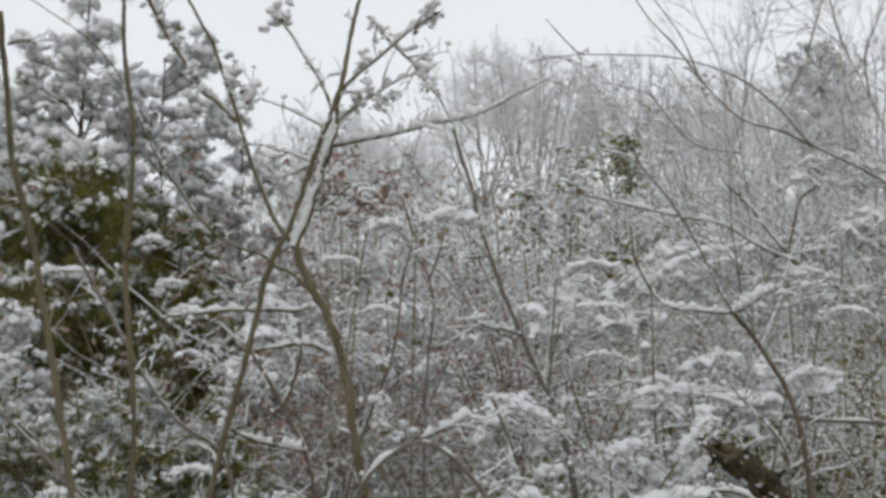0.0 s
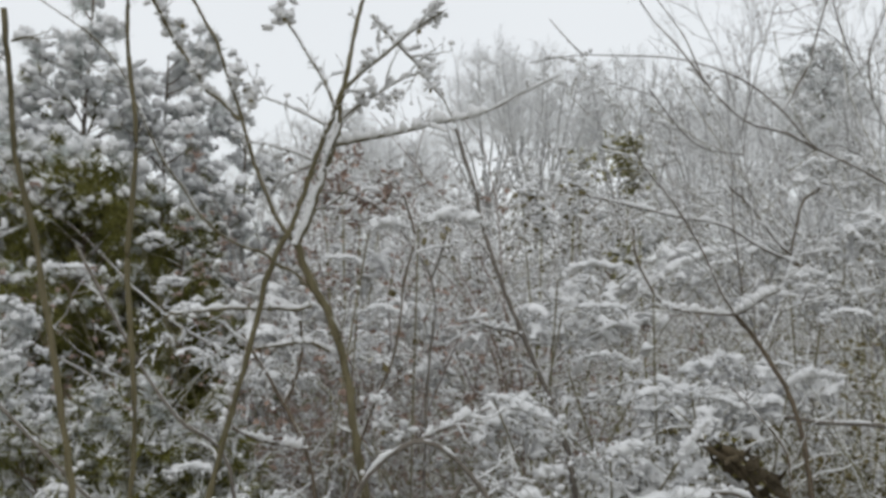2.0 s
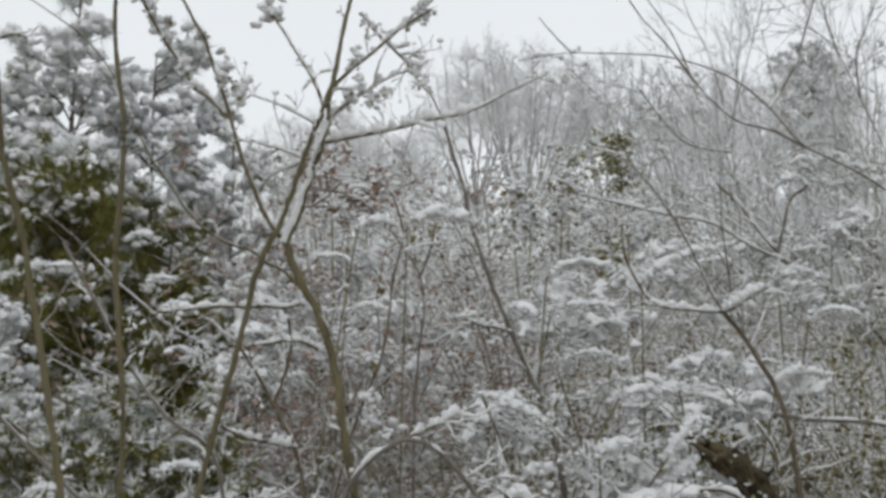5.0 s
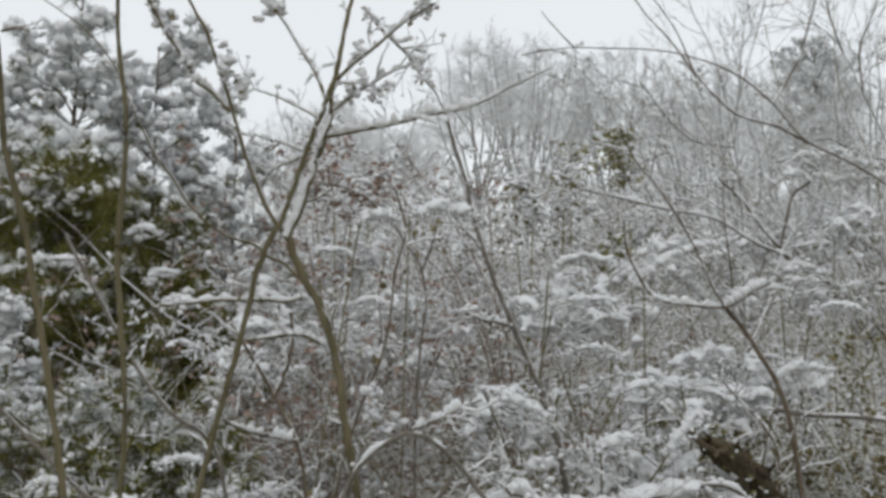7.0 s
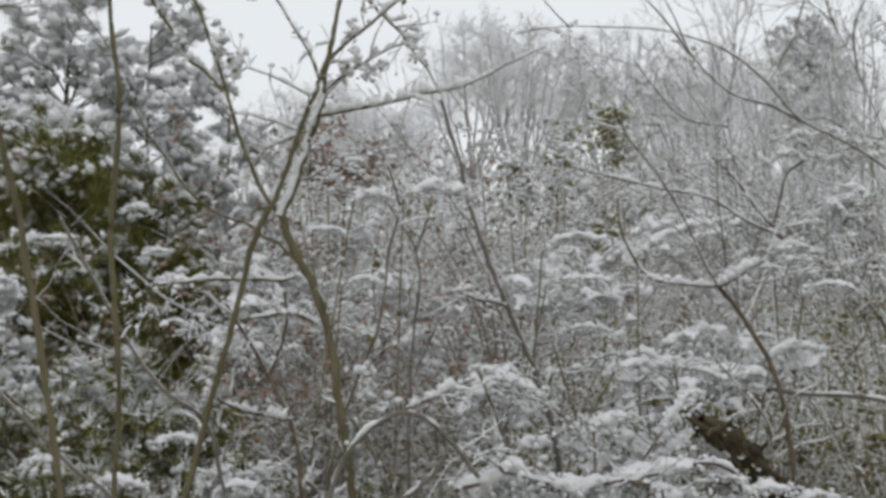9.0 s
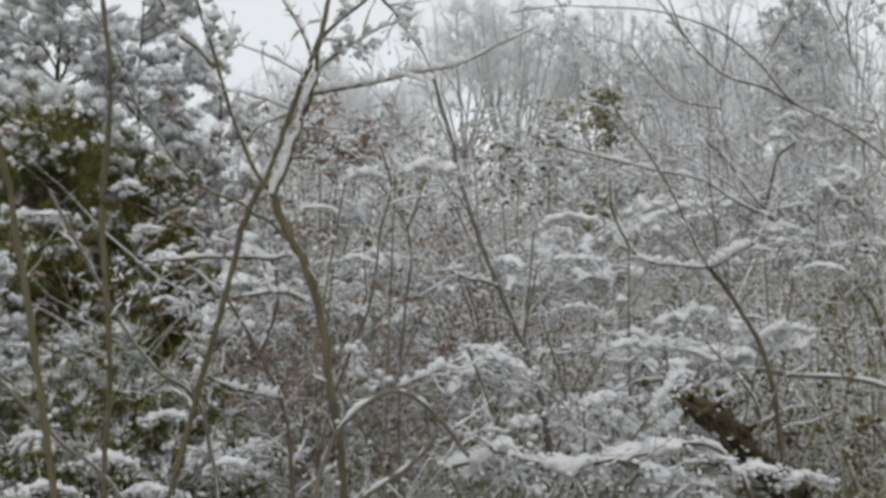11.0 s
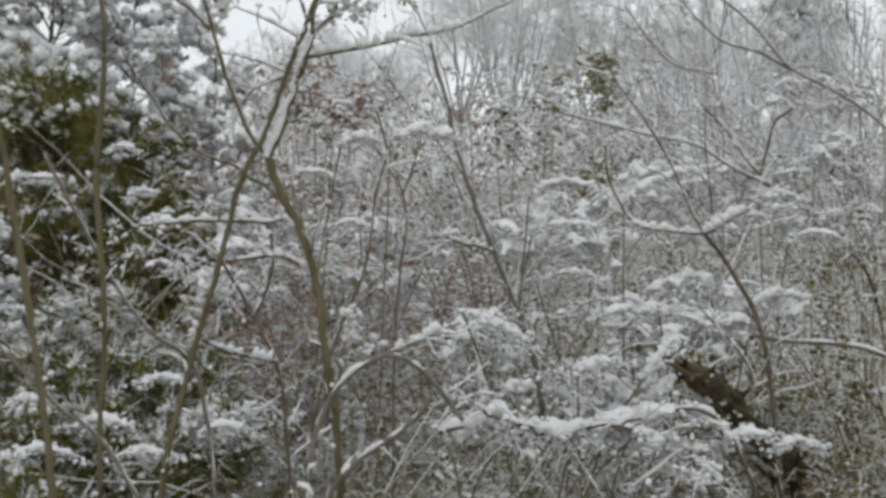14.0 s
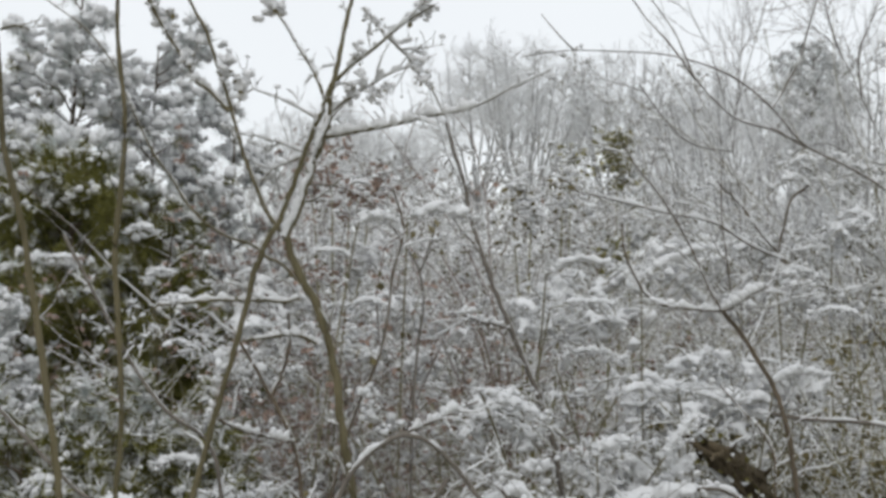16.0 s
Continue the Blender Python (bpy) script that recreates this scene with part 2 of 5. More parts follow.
# ---- ground ----
def ground_height(x, y):
    rise = 0.041 * max(0.0, min(y, 80.0) - 8.0)
    near = noise.noise(Vector((x * 0.35, y * 0.35, 0))) * 0.10 + noise.noise(Vector((x * 1.7, y * 1.7, 4))) * 0.035
    return rise + near * min(1.0, 30.0 / (abs(x) + abs(y) + 1))


def build_ground():
    reach = [-600, -250, -120, -60, -35] + [-24 + i * 0.5 for i in range(97)] + [35, 60, 120, 250, 600]
    deep = [-400, -150, -60, -25, -12] + [-6 + i * 0.6 for i in range(97)] + [56, 66, 80, 120, 250, 900]
    nx = len(reach)
    geo = Geo()
    co = [(x, y, ground_height(x, y)) for y in deep for x in reach]
    quads = [(j * nx + i, j * nx + i + 1, (j + 1) * nx + i + 1, (j + 1) * nx + i)
             for j in range(len(deep) - 1) for i in range(nx - 1)]
    geo.put(co, quads)
    tagged(part("ground", geo, GROUND_SNOW), "snow-covered woodland floor rising gently under the thicket", "ground", kind="structure")


build_ground()


# ---- saplings and branches that stand out one by one ----
def sapling(name, label, category, stems, bark, snow=0.012, twigs=0, twig_len=0.35, seed=1, group="", leaves=0, twig_mat=None, clumps=()):
    """stems: rows of (part name, thick end, thin end, snow factor, knots); the first one starts in the ground."""
    base = Vector(stems[0][4][0])
    thing = new(name)
    thing.location = base
    tagged(thing, label, category, group)
    rng = np.random.default_rng(seed)
    fine, leaf, fine_snow = Geo(seed + 500), Geo(seed + 700), Geo(seed + 300)
    for k, (title, r0, r1, load, knots) in enumerate(stems):
        n = max(10, 5 * len(knots))
        pts = smooth_line(knots, n) - np.array(base)
        pts[1:-1] += rng.normal(size=(n - 2, 3)) * r1 * 0.2
        rad = np.linspace(r0, r1, n) * rng.uniform(0.9, 1.12, n)
        wood = Geo(seed + k)
        wood.tubes(pts[None], rad[None], None, 8, None, 0.04)
        bough = part(title, wood, bark, thing)
        if load > 0.2:
            lay = Geo(seed + 90 + k)
            fine_pts = smooth_line(pts[::2], n * 3)[None]
            fine_rad = np.interp(np.linspace(0, 1, n * 3), np.linspace(0, 1, n), rad)[None]
            if load > 2.5:
                # a thick wedge of snow hiding the twig
                swell = 1.5 * snow * np.sin(np.linspace(0.35, 2.9, n * 3))[None] ** 0.5 * np.interp(np.arange(n * 3), np.arange(0, n * 3 + 4, 4), rng.uniform(0.6, 1.1, len(np.arange(0, n * 3 + 4, 4))))[None]
                lay.tubes(fine_pts, swell * 0.85, swell * 0.75, 9, fine_rad + swell * 0.5, 0.12)
            elif 0.45 < load < 1.5:
                snow_cover(lay, fine_pts, fine_rad, snow * load, 7, 0.22, 0.1, 0.08)
            else:
                # a thin streak, driven onto the upper or the windward side
                patchy = np.interp(np.arange(n * 3), np.arange(0, n * 3 + 6, 6), rng.uniform(0.15, 1.0, len(np.arange(0, n * 3 + 6, 6))))
                streak = (fine_rad * (0.80 if load > 1.5 else 0.42) * (patchy[None] if load < 1.5 else 0.8 + 0.2 * patchy[None]))
                lay.tubes(fine_pts, streak, streak * 0.45, 6, fine_rad * 0.88, 0.05 if load > 1.5 else 0.10, 1.1 if load > 1.5 else 0.15)
            part("snow_cap", lay, SNOW, bough, "wet snow lying along the branch")
        if twigs:
            low = 0.35 if k == 0 else 0.1
            s, h, _ = sprouts(rng, pts[None], twigs, low, 1.0, 0.9, 0.1)
            tw = grown(rng, s, h, rng.uniform(0.4, 1.2, len(s)) * twig_len, 7, 0.16, 0.05)
            tr = taper(np.full(len(s), max(0.0018, r1 * 0.35)), 7, 0.4)
            fine.tubes(tw, tr, None, 4)
            s2, h2, _ = sprouts(rng, tw, 3, 0.2, 0.95, 0.8, 0.1)
            tw2 = grown(rng, s2, h2, rng.uniform(0.15, 0.5, len(s2)) * twig_len, 5, 0.16, 0.0)
            fine.tubes(tw2, taper(np.full(len(s2), 0.0016), 5, 0.5), None, 3)
            lay = fine_snow
            snow_cover(lay, tw, tr, snow * 0.55, 5, 0.4)
            snow_cover(lay, tw2, taper(np.full(len(s2), 0.0016), 5, 0.5), snow * 0.45, 4, 0.4)
            at = tw2[:, -1][rng.uniform(size=len(tw2)) < 0.3]
            lay.lumps(at, rng.uniform(0.4, 1.1, len(at)) * min(snow, 0.02) * 0.7, 0.8, 1, 0.18, 0.8, 0.5)
            if leaves:
                ends = tw2[:, -1]
                leaf.leaves(ends[rng.integers(0, len(ends), leaves)], 0.035)
    for x, y, z, size in clumps:
        at = np.array([x, y, z]) - np.array(base) + rng.normal(size=(12, 3)) * size * np.array([0.22, 0.22, 0.25])
        leaf.leaves(at[:3], size * 0.4)
        fine_snow.lumps(at + np.array([0, 0, 0.08]) * size, rng.uniform(0.10, 0.24, 12) * size, 0.8, 2, 0.22, 0.8, 0.5)
    if fine.co:
        part("brushwood", fine, twig_mat or bark, thing, kind="stuff")
        part("twig_snow", fine_snow, SNOW, thing, "small caps of snow on the twigs", kind="stuff")
    if leaf.co:
        part("foliage", leaf, DEAD_LEAF, thing, "withered brown leaves still hanging on", kind="stuff")
    return thing


sapling("sapling", "slim olive-brown stem leaning against a stouter sapling", "sapling", [
    ("trunk", 0.0110, 0.0090, 0.2, ((-0.80, 3.92, -0.10), (-0.77, 3.92, 0.84), (-0.75, 3.92, 0.91), (-0.69, 3.92, 1.15), (-0.64, 3.92, 1.32), (-0.61, 3.92, 1.45), (-0.57, 3.92, 1.61), (-0.54, 3.92, 1.69), (-0.50, 3.92, 1.76))),
    ("stem", 0.0090, 0.0080, 0.5, ((-0.50, 3.92, 1.76), (-0.46, 3.92, 1.87), (-0.42, 3.92, 1.99), (-0.38, 3.92, 2.10), (-0.35, 3.92, 2.18))),
    ("stem", 0.0090, 0.0055, 0.4, ((-0.35, 3.92, 2.18), (-0.33, 3.92, 2.23), (-0.31, 3.92, 2.34), (-0.29, 3.92, 2.44), (-0.26, 3.92, 2.57), (-0.25, 3.92, 2.66))),
    ("branch", 0.0062, 0.0034, 0.5, ((-0.36, 3.92, 2.16), (-0.39, 3.94, 2.24), (-0.44, 3.96, 2.32), (-0.49, 3.98, 2.40), (-0.53, 4.00, 2.46), (-0.56, 4.02, 2.53))),
], OLIVE_BARK, snow=0.020, twigs=3, twig_len=0.12, seed=101, clumps=((-0.54, 3.93, 2.47, 0.085), (-0.53, 3.93, 2.46, 0.060), ))
sapling("sapling", "stout olive-brown sapling forking under a broad streak of snow", "sapling", [
    ("trunk", 0.0155, 0.0128, 0.2, ((-0.24, 4.00, -0.10), (-0.25, 4.00, 0.86), (-0.27, 4.00, 1.00), (-0.30, 4.00, 1.16), (-0.32, 4.00, 1.30), (-0.35, 4.00, 1.41), (-0.38, 4.00, 1.49), (-0.41, 4.00, 1.55), (-0.44, 4.00, 1.60), (-0.46, 4.00, 1.65), (-0.49, 4.00, 1.73))),
    ("stem", 0.0158, 0.0125, 1.9, ((-0.49, 4.00, 1.72), (-0.45, 4.00, 1.81), (-0.41, 4.00, 1.94), (-0.37, 4.00, 2.06), (-0.35, 4.00, 2.12))),
    ("stem", 0.0080, 0.0045, 0.4, ((-0.49, 4.00, 1.72), (-0.55, 4.00, 1.80), (-0.59, 4.00, 1.89), (-0.63, 4.00, 1.99), (-0.66, 4.00, 2.09), (-0.69, 4.00, 2.19), (-0.73, 4.00, 2.30), (-0.76, 4.00, 2.39), (-0.80, 4.00, 2.46), (-0.85, 4.00, 2.55), (-0.89, 4.00, 2.64))),
    ("branch", 0.0078, 0.0018, 1.3, ((-0.36, 4.00, 2.05), (-0.25, 3.98, 2.07), (-0.14, 3.97, 2.09), (-0.02, 3.95, 2.12), (0.10, 3.93, 2.14), (0.19, 3.92, 2.18), (0.26, 3.90, 2.22))),
    ("branch", 0.0080, 0.0028, 1.0, ((-0.35, 4.00, 2.12), (-0.34, 3.98, 2.21), (-0.27, 3.97, 2.29), (-0.20, 3.95, 2.34), (-0.14, 3.93, 2.39), (-0.07, 3.92, 2.44), (-0.01, 3.90, 2.47))),
    ("branch", 0.0052, 0.0022, 1.0, ((-0.35, 4.00, 2.13), (-0.29, 4.00, 2.18), (-0.21, 4.00, 2.23), (-0.14, 4.00, 2.27), (-0.05, 4.00, 2.30))),
    ("branch", 0.0060, 0.0020, 1.0, ((-0.25, 4.05, 2.49), (-0.20, 4.05, 2.43), (-0.14, 4.05, 2.37), (-0.09, 4.05, 2.32), (-0.06, 4.05, 2.27), (-0.01, 4.05, 2.21), (0.03, 4.05, 2.13))),
    ("branch", 0.0075, 0.0055, 1.0, ((-0.68, 4.00, 2.13), (-0.74, 3.99, 2.19), (-0.78, 3.97, 2.22), (-0.82, 3.96, 2.29), (-0.87, 3.94, 2.36), (-0.90, 3.93, 2.41), (-0.93, 3.91, 2.47), (-0.96, 3.90, 2.53))),
    ("branch", 0.0075, 0.0048, 0.6, ((-0.44, 4.00, 1.52), (-0.47, 3.99, 1.51), (-0.54, 3.98, 1.51), (-0.65, 3.96, 1.51), (-0.71, 3.95, 1.51), (-0.79, 3.94, 1.50), (-0.89, 3.93, 1.49))),
    ("branch", 0.0072, 0.0042, 0.6, ((-0.38, 4.00, 1.37), (-0.41, 3.98, 1.39), (-0.45, 3.96, 1.40), (-0.54, 3.95, 1.39), (-0.61, 3.93, 1.38))),
    ("branch", 0.0055, 0.0020, 0.4, ((-0.45, 4.00, 1.58), (-0.50, 4.02, 1.63), (-0.55, 4.04, 1.65), (-0.60, 4.06, 1.69), (-0.67, 4.09, 1.71), (-0.75, 4.11, 1.75), (-0.83, 4.13, 1.82), (-0.90, 4.15, 1.92), (-0.95, 4.17, 1.98), (-1.01, 4.19, 2.08), (-1.07, 4.21, 2.20), (-1.13, 4.24, 2.32), (-1.24, 4.26, 2.45), (-1.35, 4.28, 2.53), (-1.47, 4.30, 2.61))),
    ("branch", 0.0040, 0.0018, 0.5, ((-0.40, 4.00, 2.00), (-0.48, 4.03, 1.97), (-0.55, 4.07, 1.94), (-0.59, 4.10, 1.89))),
    ("branch", 0.0040, 0.0018, 0.5, ((-0.39, 4.00, 2.11), (-0.46, 4.03, 2.15), (-0.54, 4.07, 2.19), (-0.62, 4.10, 2.22))),
    ("branch", 0.0036, 0.0016, 0.5, ((-0.44, 4.00, 2.00), (-0.51, 4.03, 2.03), (-0.58, 4.07, 2.05), (-0.62, 4.10, 2.07))),
], OLIVE_BARK, snow=0.026, twigs=4, twig_len=0.16, seed=102, clumps=((-0.89, 3.95, 2.43, 0.075), (-0.92, 3.95, 2.47, 0.060), (-0.87, 3.95, 2.38, 0.053), (-0.94, 3.95, 2.50, 0.060), (-0.81, 3.95, 2.29, 0.053), (-0.78, 3.95, 2.23, 0.045), (-0.68, 3.95, 2.28, 0.075), (-0.65, 3.95, 2.21, 0.090), (-0.70, 3.95, 2.24, 0.060), (-0.63, 3.95, 2.20, 0.060), (-0.25, 3.95, 2.21, 0.075), (-0.28, 3.95, 2.19, 0.060), (-0.21, 3.95, 2.18, 0.053), (-0.16, 3.95, 2.20, 0.053), (-0.05, 3.95, 2.46, 0.075), (-0.03, 3.95, 2.48, 0.060), (-0.08, 3.95, 2.44, 0.045), (-0.25, 3.95, 2.32, 0.053), (-0.22, 3.95, 2.43, 0.045), (-0.06, 3.95, 2.28, 0.068), (-0.04, 3.95, 2.24, 0.053), (-0.85, 3.95, 1.50, 0.060), (-0.81, 3.95, 1.50, 0.053), ))
sapling("sapling", "dark leaning stem with snow-flecked bark, half sunk in brush", "sapling", [
    ("trunk", 0.0185, 0.0075, 0.4, ((0.67, 5.70, -0.10), (0.55, 5.70, 0.91), (0.45, 5.70, 1.17), (0.38, 5.70, 1.33), (0.33, 5.70, 1.44), (0.28, 5.70, 1.56), (0.24, 5.70, 1.67), (0.21, 5.70, 1.76), (0.17, 5.70, 1.88), (0.14, 5.70, 2.03), (0.09, 5.70, 2.18), (0.05, 5.70, 2.32))),
    ("branch", 0.0060, 0.0026, 0.8, ((0.24, 5.70, 1.67), (0.19, 5.70, 1.75), (0.11, 5.70, 1.84), (0.07, 5.70, 1.91))),
    ("branch", 0.0080, 0.0052, 1.3, ((0.36, 5.60, 1.36), (0.30, 5.60, 1.38), (0.23, 5.60, 1.39), (0.14, 5.60, 1.42))),
], GREY_BARK, snow=0.022, twigs=4, twig_len=0.3, seed=103)
sapling("sapling", "thin olive stem rising straight out of the brush", "sapling", [
    ("trunk", 0.0115, 0.0070, 0.2, ((-0.86, 2.95, -0.10), (-0.89, 2.95, 1.05), (-0.91, 2.95, 1.19), (-0.93, 2.95, 1.32), (-0.95, 2.95, 1.45), (-0.97, 2.95, 1.54), (-0.99, 2.95, 1.67), (-1.02, 2.95, 1.79), (-1.05, 2.95, 1.93), (-1.06, 2.95, 2.05), (-1.07, 2.95, 2.15), (-1.08, 2.95, 2.26))),
    ("branch", 0.0035, 0.0018, 0.4, ((-1.06, 2.95, 2.18), (-1.02, 2.95, 2.19), (-0.99, 2.95, 2.18))),
], OLIVE_BARK, snow=0.01, twigs=2, twig_len=0.1, seed=104)
sapling("sapling", "thin upright greenish stem in front of the pines", "sapling", [
    ("trunk", 0.0075, 0.0078, 0.2, ((-0.92, 3.48, -0.10), (-0.89, 3.48, 0.86), (-0.89, 3.48, 0.98), (-0.88, 3.48, 1.21), (-0.89, 3.48, 1.37))),
    ("stem", 0.0100, 0.0055, 0.2, ((-0.89, 3.48, 1.37), (-0.90, 3.48, 1.50), (-0.91, 3.48, 1.63), (-0.90, 3.48, 1.79), (-0.89, 3.48, 1.92), (-0.89, 3.48, 2.05), (-0.91, 3.48, 2.21), (-0.92, 3.48, 2.41), (-0.92, 3.48, 2.52))),
], OLIVE_BARK, snow=0.012, twigs=2, twig_len=0.1, seed=105)
sapling("fallen_branch", "arched fallen branch coated with snow", "branch", [
    ("bough", 0.0105, 0.0072, 0.8, ((-0.31, 3.75, -0.10), (-0.31, 3.75, 0.43), (-0.32, 3.75, 0.67), (-0.31, 3.75, 0.81), (-0.26, 3.75, 0.96), (-0.16, 3.75, 1.07), (-0.07, 3.75, 1.11), (0.02, 3.75, 1.07), (0.09, 3.75, 1.00), (0.16, 3.75, 0.91))),
    ("branch", 0.0105, 0.0079, 0.5, ((-0.29, 3.82, 0.51), (-0.25, 3.81, 0.67), (-0.14, 3.79, 0.79), (-0.02, 3.77, 0.88), (0.06, 3.75, 0.98))),
    ("branch", 0.0066, 0.0033, 1.4, ((-0.07, 3.75, 1.12), (0.01, 3.79, 1.15), (0.08, 3.85, 1.18), (0.15, 3.89, 1.20))),
], GREY_BARK, snow=0.026, twigs=2, twig_len=0.2, seed=106)
sapling("fallen_branch", "low level branch buried under a thick ridge of snow", "branch", [
    ("bough", 0.0100, 0.0060, 0.6, ((1.25, 4.20, -0.10), (1.16, 4.20, 0.71), (1.10, 4.19, 0.81), (1.02, 4.17, 0.88), (0.92, 4.16, 0.89), (0.79, 4.14, 0.86), (0.67, 4.12, 0.84), (0.50, 4.11, 0.82), (0.36, 4.09, 0.84), (0.26, 4.08, 0.87), (0.21, 4.06, 0.85), (0.09, 4.05, 0.81))),
    ("branch", 0.0080, 0.0050, 0.8, ((0.67, 4.12, 0.84), (0.77, 4.11, 0.82), (0.83, 4.11, 0.79), (0.81, 4.10, 0.75))),
    ("branch", 0.0060, 0.0040, 0.8, ((0.26, 4.05, 0.87), (0.22, 4.03, 0.91), (0.19, 4.00, 0.93))),
    ("branch", 0.0070, 0.0040, 0.8, ((0.97, 4.15, 0.83), (0.96, 4.12, 0.76), (0.97, 4.10, 0.69))),
], BROWN_BARK, snow=0.026, twigs=6, twig_len=0.25, seed=107)
sapling("sapling", "bowed grey-brown stem with a wedge of snow in its fork", "sapling", [
    ("trunk", 0.0115, 0.0080, 0.2, ((1.40, 4.40, -0.10), (1.35, 4.40, 0.66), (1.33, 4.40, 0.82), (1.31, 4.40, 0.95), (1.28, 4.40, 1.10), (1.23, 4.40, 1.23), (1.16, 4.40, 1.34), (1.10, 4.40, 1.43), (1.05, 4.40, 1.49))),
    ("branch", 0.0058, 0.0036, 1.0, ((1.05, 4.40, 1.49), (1.02, 4.40, 1.49), (0.90, 4.40, 1.50), (0.80, 4.40, 1.52), (0.76, 4.40, 1.56), (0.72, 4.40, 1.63), (0.69, 4.40, 1.70), (0.68, 4.40, 1.80))),
    ("branch", 0.0035, 0.0022, 0.6, ((1.08, 4.40, 1.50), (1.08, 4.43, 1.59), (1.07, 4.45, 1.71), (1.06, 4.47, 1.82), (1.06, 4.50, 1.95))),
    ("branch", 0.0040, 0.0022, 0.4, ((1.05, 4.40, 1.49), (1.01, 4.43, 1.56), (0.99, 4.46, 1.62), (0.95, 4.49, 1.72), (0.89, 4.51, 1.83), (0.83, 4.54, 1.93), (0.76, 4.57, 2.02), (0.71, 4.60, 2.12))),
    ("branch", 0.0055, 0.0040, 3.0, ((1.04, 4.36, 1.49), (1.08, 4.36, 1.51), (1.14, 4.36, 1.55), (1.20, 4.36, 1.58))),
    ("branch", 0.0055, 0.0030, 0.5, ((1.22, 4.30, 0.85), (1.21, 4.30, 0.99), (1.16, 4.30, 1.08), (1.09, 4.30, 1.15), (1.02, 4.30, 1.23))),
], BROWN_BARK, snow=0.022, twigs=4, twig_len=0.3, seed=108)
sapling("sapling", "crooked dark stem with a level snowy bough", "sapling", [
    ("trunk", 0.0118, 0.0064, 0.4, ((2.47, 6.16, -0.10), (2.47, 6.16, 0.21), (2.42, 6.16, 0.89), (2.28, 6.16, 1.31), (2.06, 6.16, 1.53), (1.86, 6.16, 1.65), (1.76, 6.16, 1.72), (1.78, 6.16, 1.90), (1.81, 6.16, 2.02), (1.90, 6.16, 2.09))),
    ("branch", 0.0058, 0.0032, 0.8, ((1.77, 6.16, 1.71), (1.59, 6.11, 1.78), (1.41, 6.06, 1.88), (1.14, 6.00, 1.93), (0.86, 5.95, 1.99), (0.66, 5.90, 2.03))),
    ("branch", 0.0066, 0.0040, 1.0, ((1.76, 6.16, 1.73), (1.66, 6.16, 1.84), (1.55, 6.16, 1.99), (1.43, 6.16, 2.10))),
], BROWN_BARK, snow=0.026, twigs=6, twig_len=0.35, seed=109)
sapling("sapling", "long arching stem sweeping out over the thicket", "sapling", [
    ("trunk", 0.0092, 0.0014, 0.3, ((2.26, 4.69, -0.10), (2.19, 4.69, 0.97), (1.96, 4.69, 1.75), (1.70, 4.69, 1.99), (1.55, 4.69, 2.07), (1.44, 4.69, 2.12), (1.30, 4.69, 2.27), (1.18, 4.69, 2.37), (1.05, 4.69, 2.43), (0.89, 4.69, 2.47), (0.67, 4.69, 2.48), (0.50, 4.69, 2.48), (0.32, 4.69, 2.45))),
    ("branch", 0.0033, 0.0016, 0.2, ((0.53, 4.69, 2.48), (0.47, 4.69, 2.54), (0.40, 4.69, 2.62))),
    ("branch", 0.0054, 0.0020, 0.5, ((1.44, 4.69, 2.12), (1.32, 4.73, 2.19), (1.20, 4.77, 2.23), (1.09, 4.81, 2.33), (1.04, 4.84, 2.40), (0.96, 4.88, 2.59), (0.89, 4.92, 2.71), (0.80, 4.96, 2.84))),
    ("branch", 0.0051, 0.0026, 0.6, ((1.03, 4.82, 2.40), (0.93, 4.86, 2.55), (0.84, 4.92, 2.67), (0.77, 4.96, 2.79))),
    ("branch", 0.0050, 0.0025, 0.6, ((1.30, 4.69, 2.27), (1.41, 4.73, 2.45), (1.47, 4.78, 2.62), (1.53, 4.82, 2.79))),
], GREY_BARK, snow=0.01, twigs=0, seed=110)
sapling("sapling", "upright bare sapling with several forked tops", "sapling", [
    ("trunk", 0.0053, 0.0020, 0.6, ((2.43, 9.38, -0.10), (2.39, 9.38, 1.19), (2.32, 9.38, 2.49), (2.22, 9.38, 3.02), (2.12, 9.38, 3.37), (1.96, 9.38, 3.68), (1.87, 9.38, 3.99))),
    ("branch", 0.0040, 0.0020, 0.6, ((2.30, 9.38, 2.58), (2.33, 9.38, 3.02), (2.36, 9.38, 3.42), (2.37, 9.38, 3.91))),
    ("branch", 0.0041, 0.0020, 0.6, ((2.28, 9.38, 2.76), (2.39, 9.42, 3.16), (2.51, 9.47, 3.57), (2.61, 9.51, 3.94))),
    ("branch", 0.0081, 0.0040, 0.8, ((2.30, 9.38, 2.60), (1.95, 9.34, 2.66), (1.68, 9.29, 2.92), (1.55, 9.25, 3.08))),
], GREY_BARK, snow=0.01, twigs=26, twig_len=0.7, seed=111)
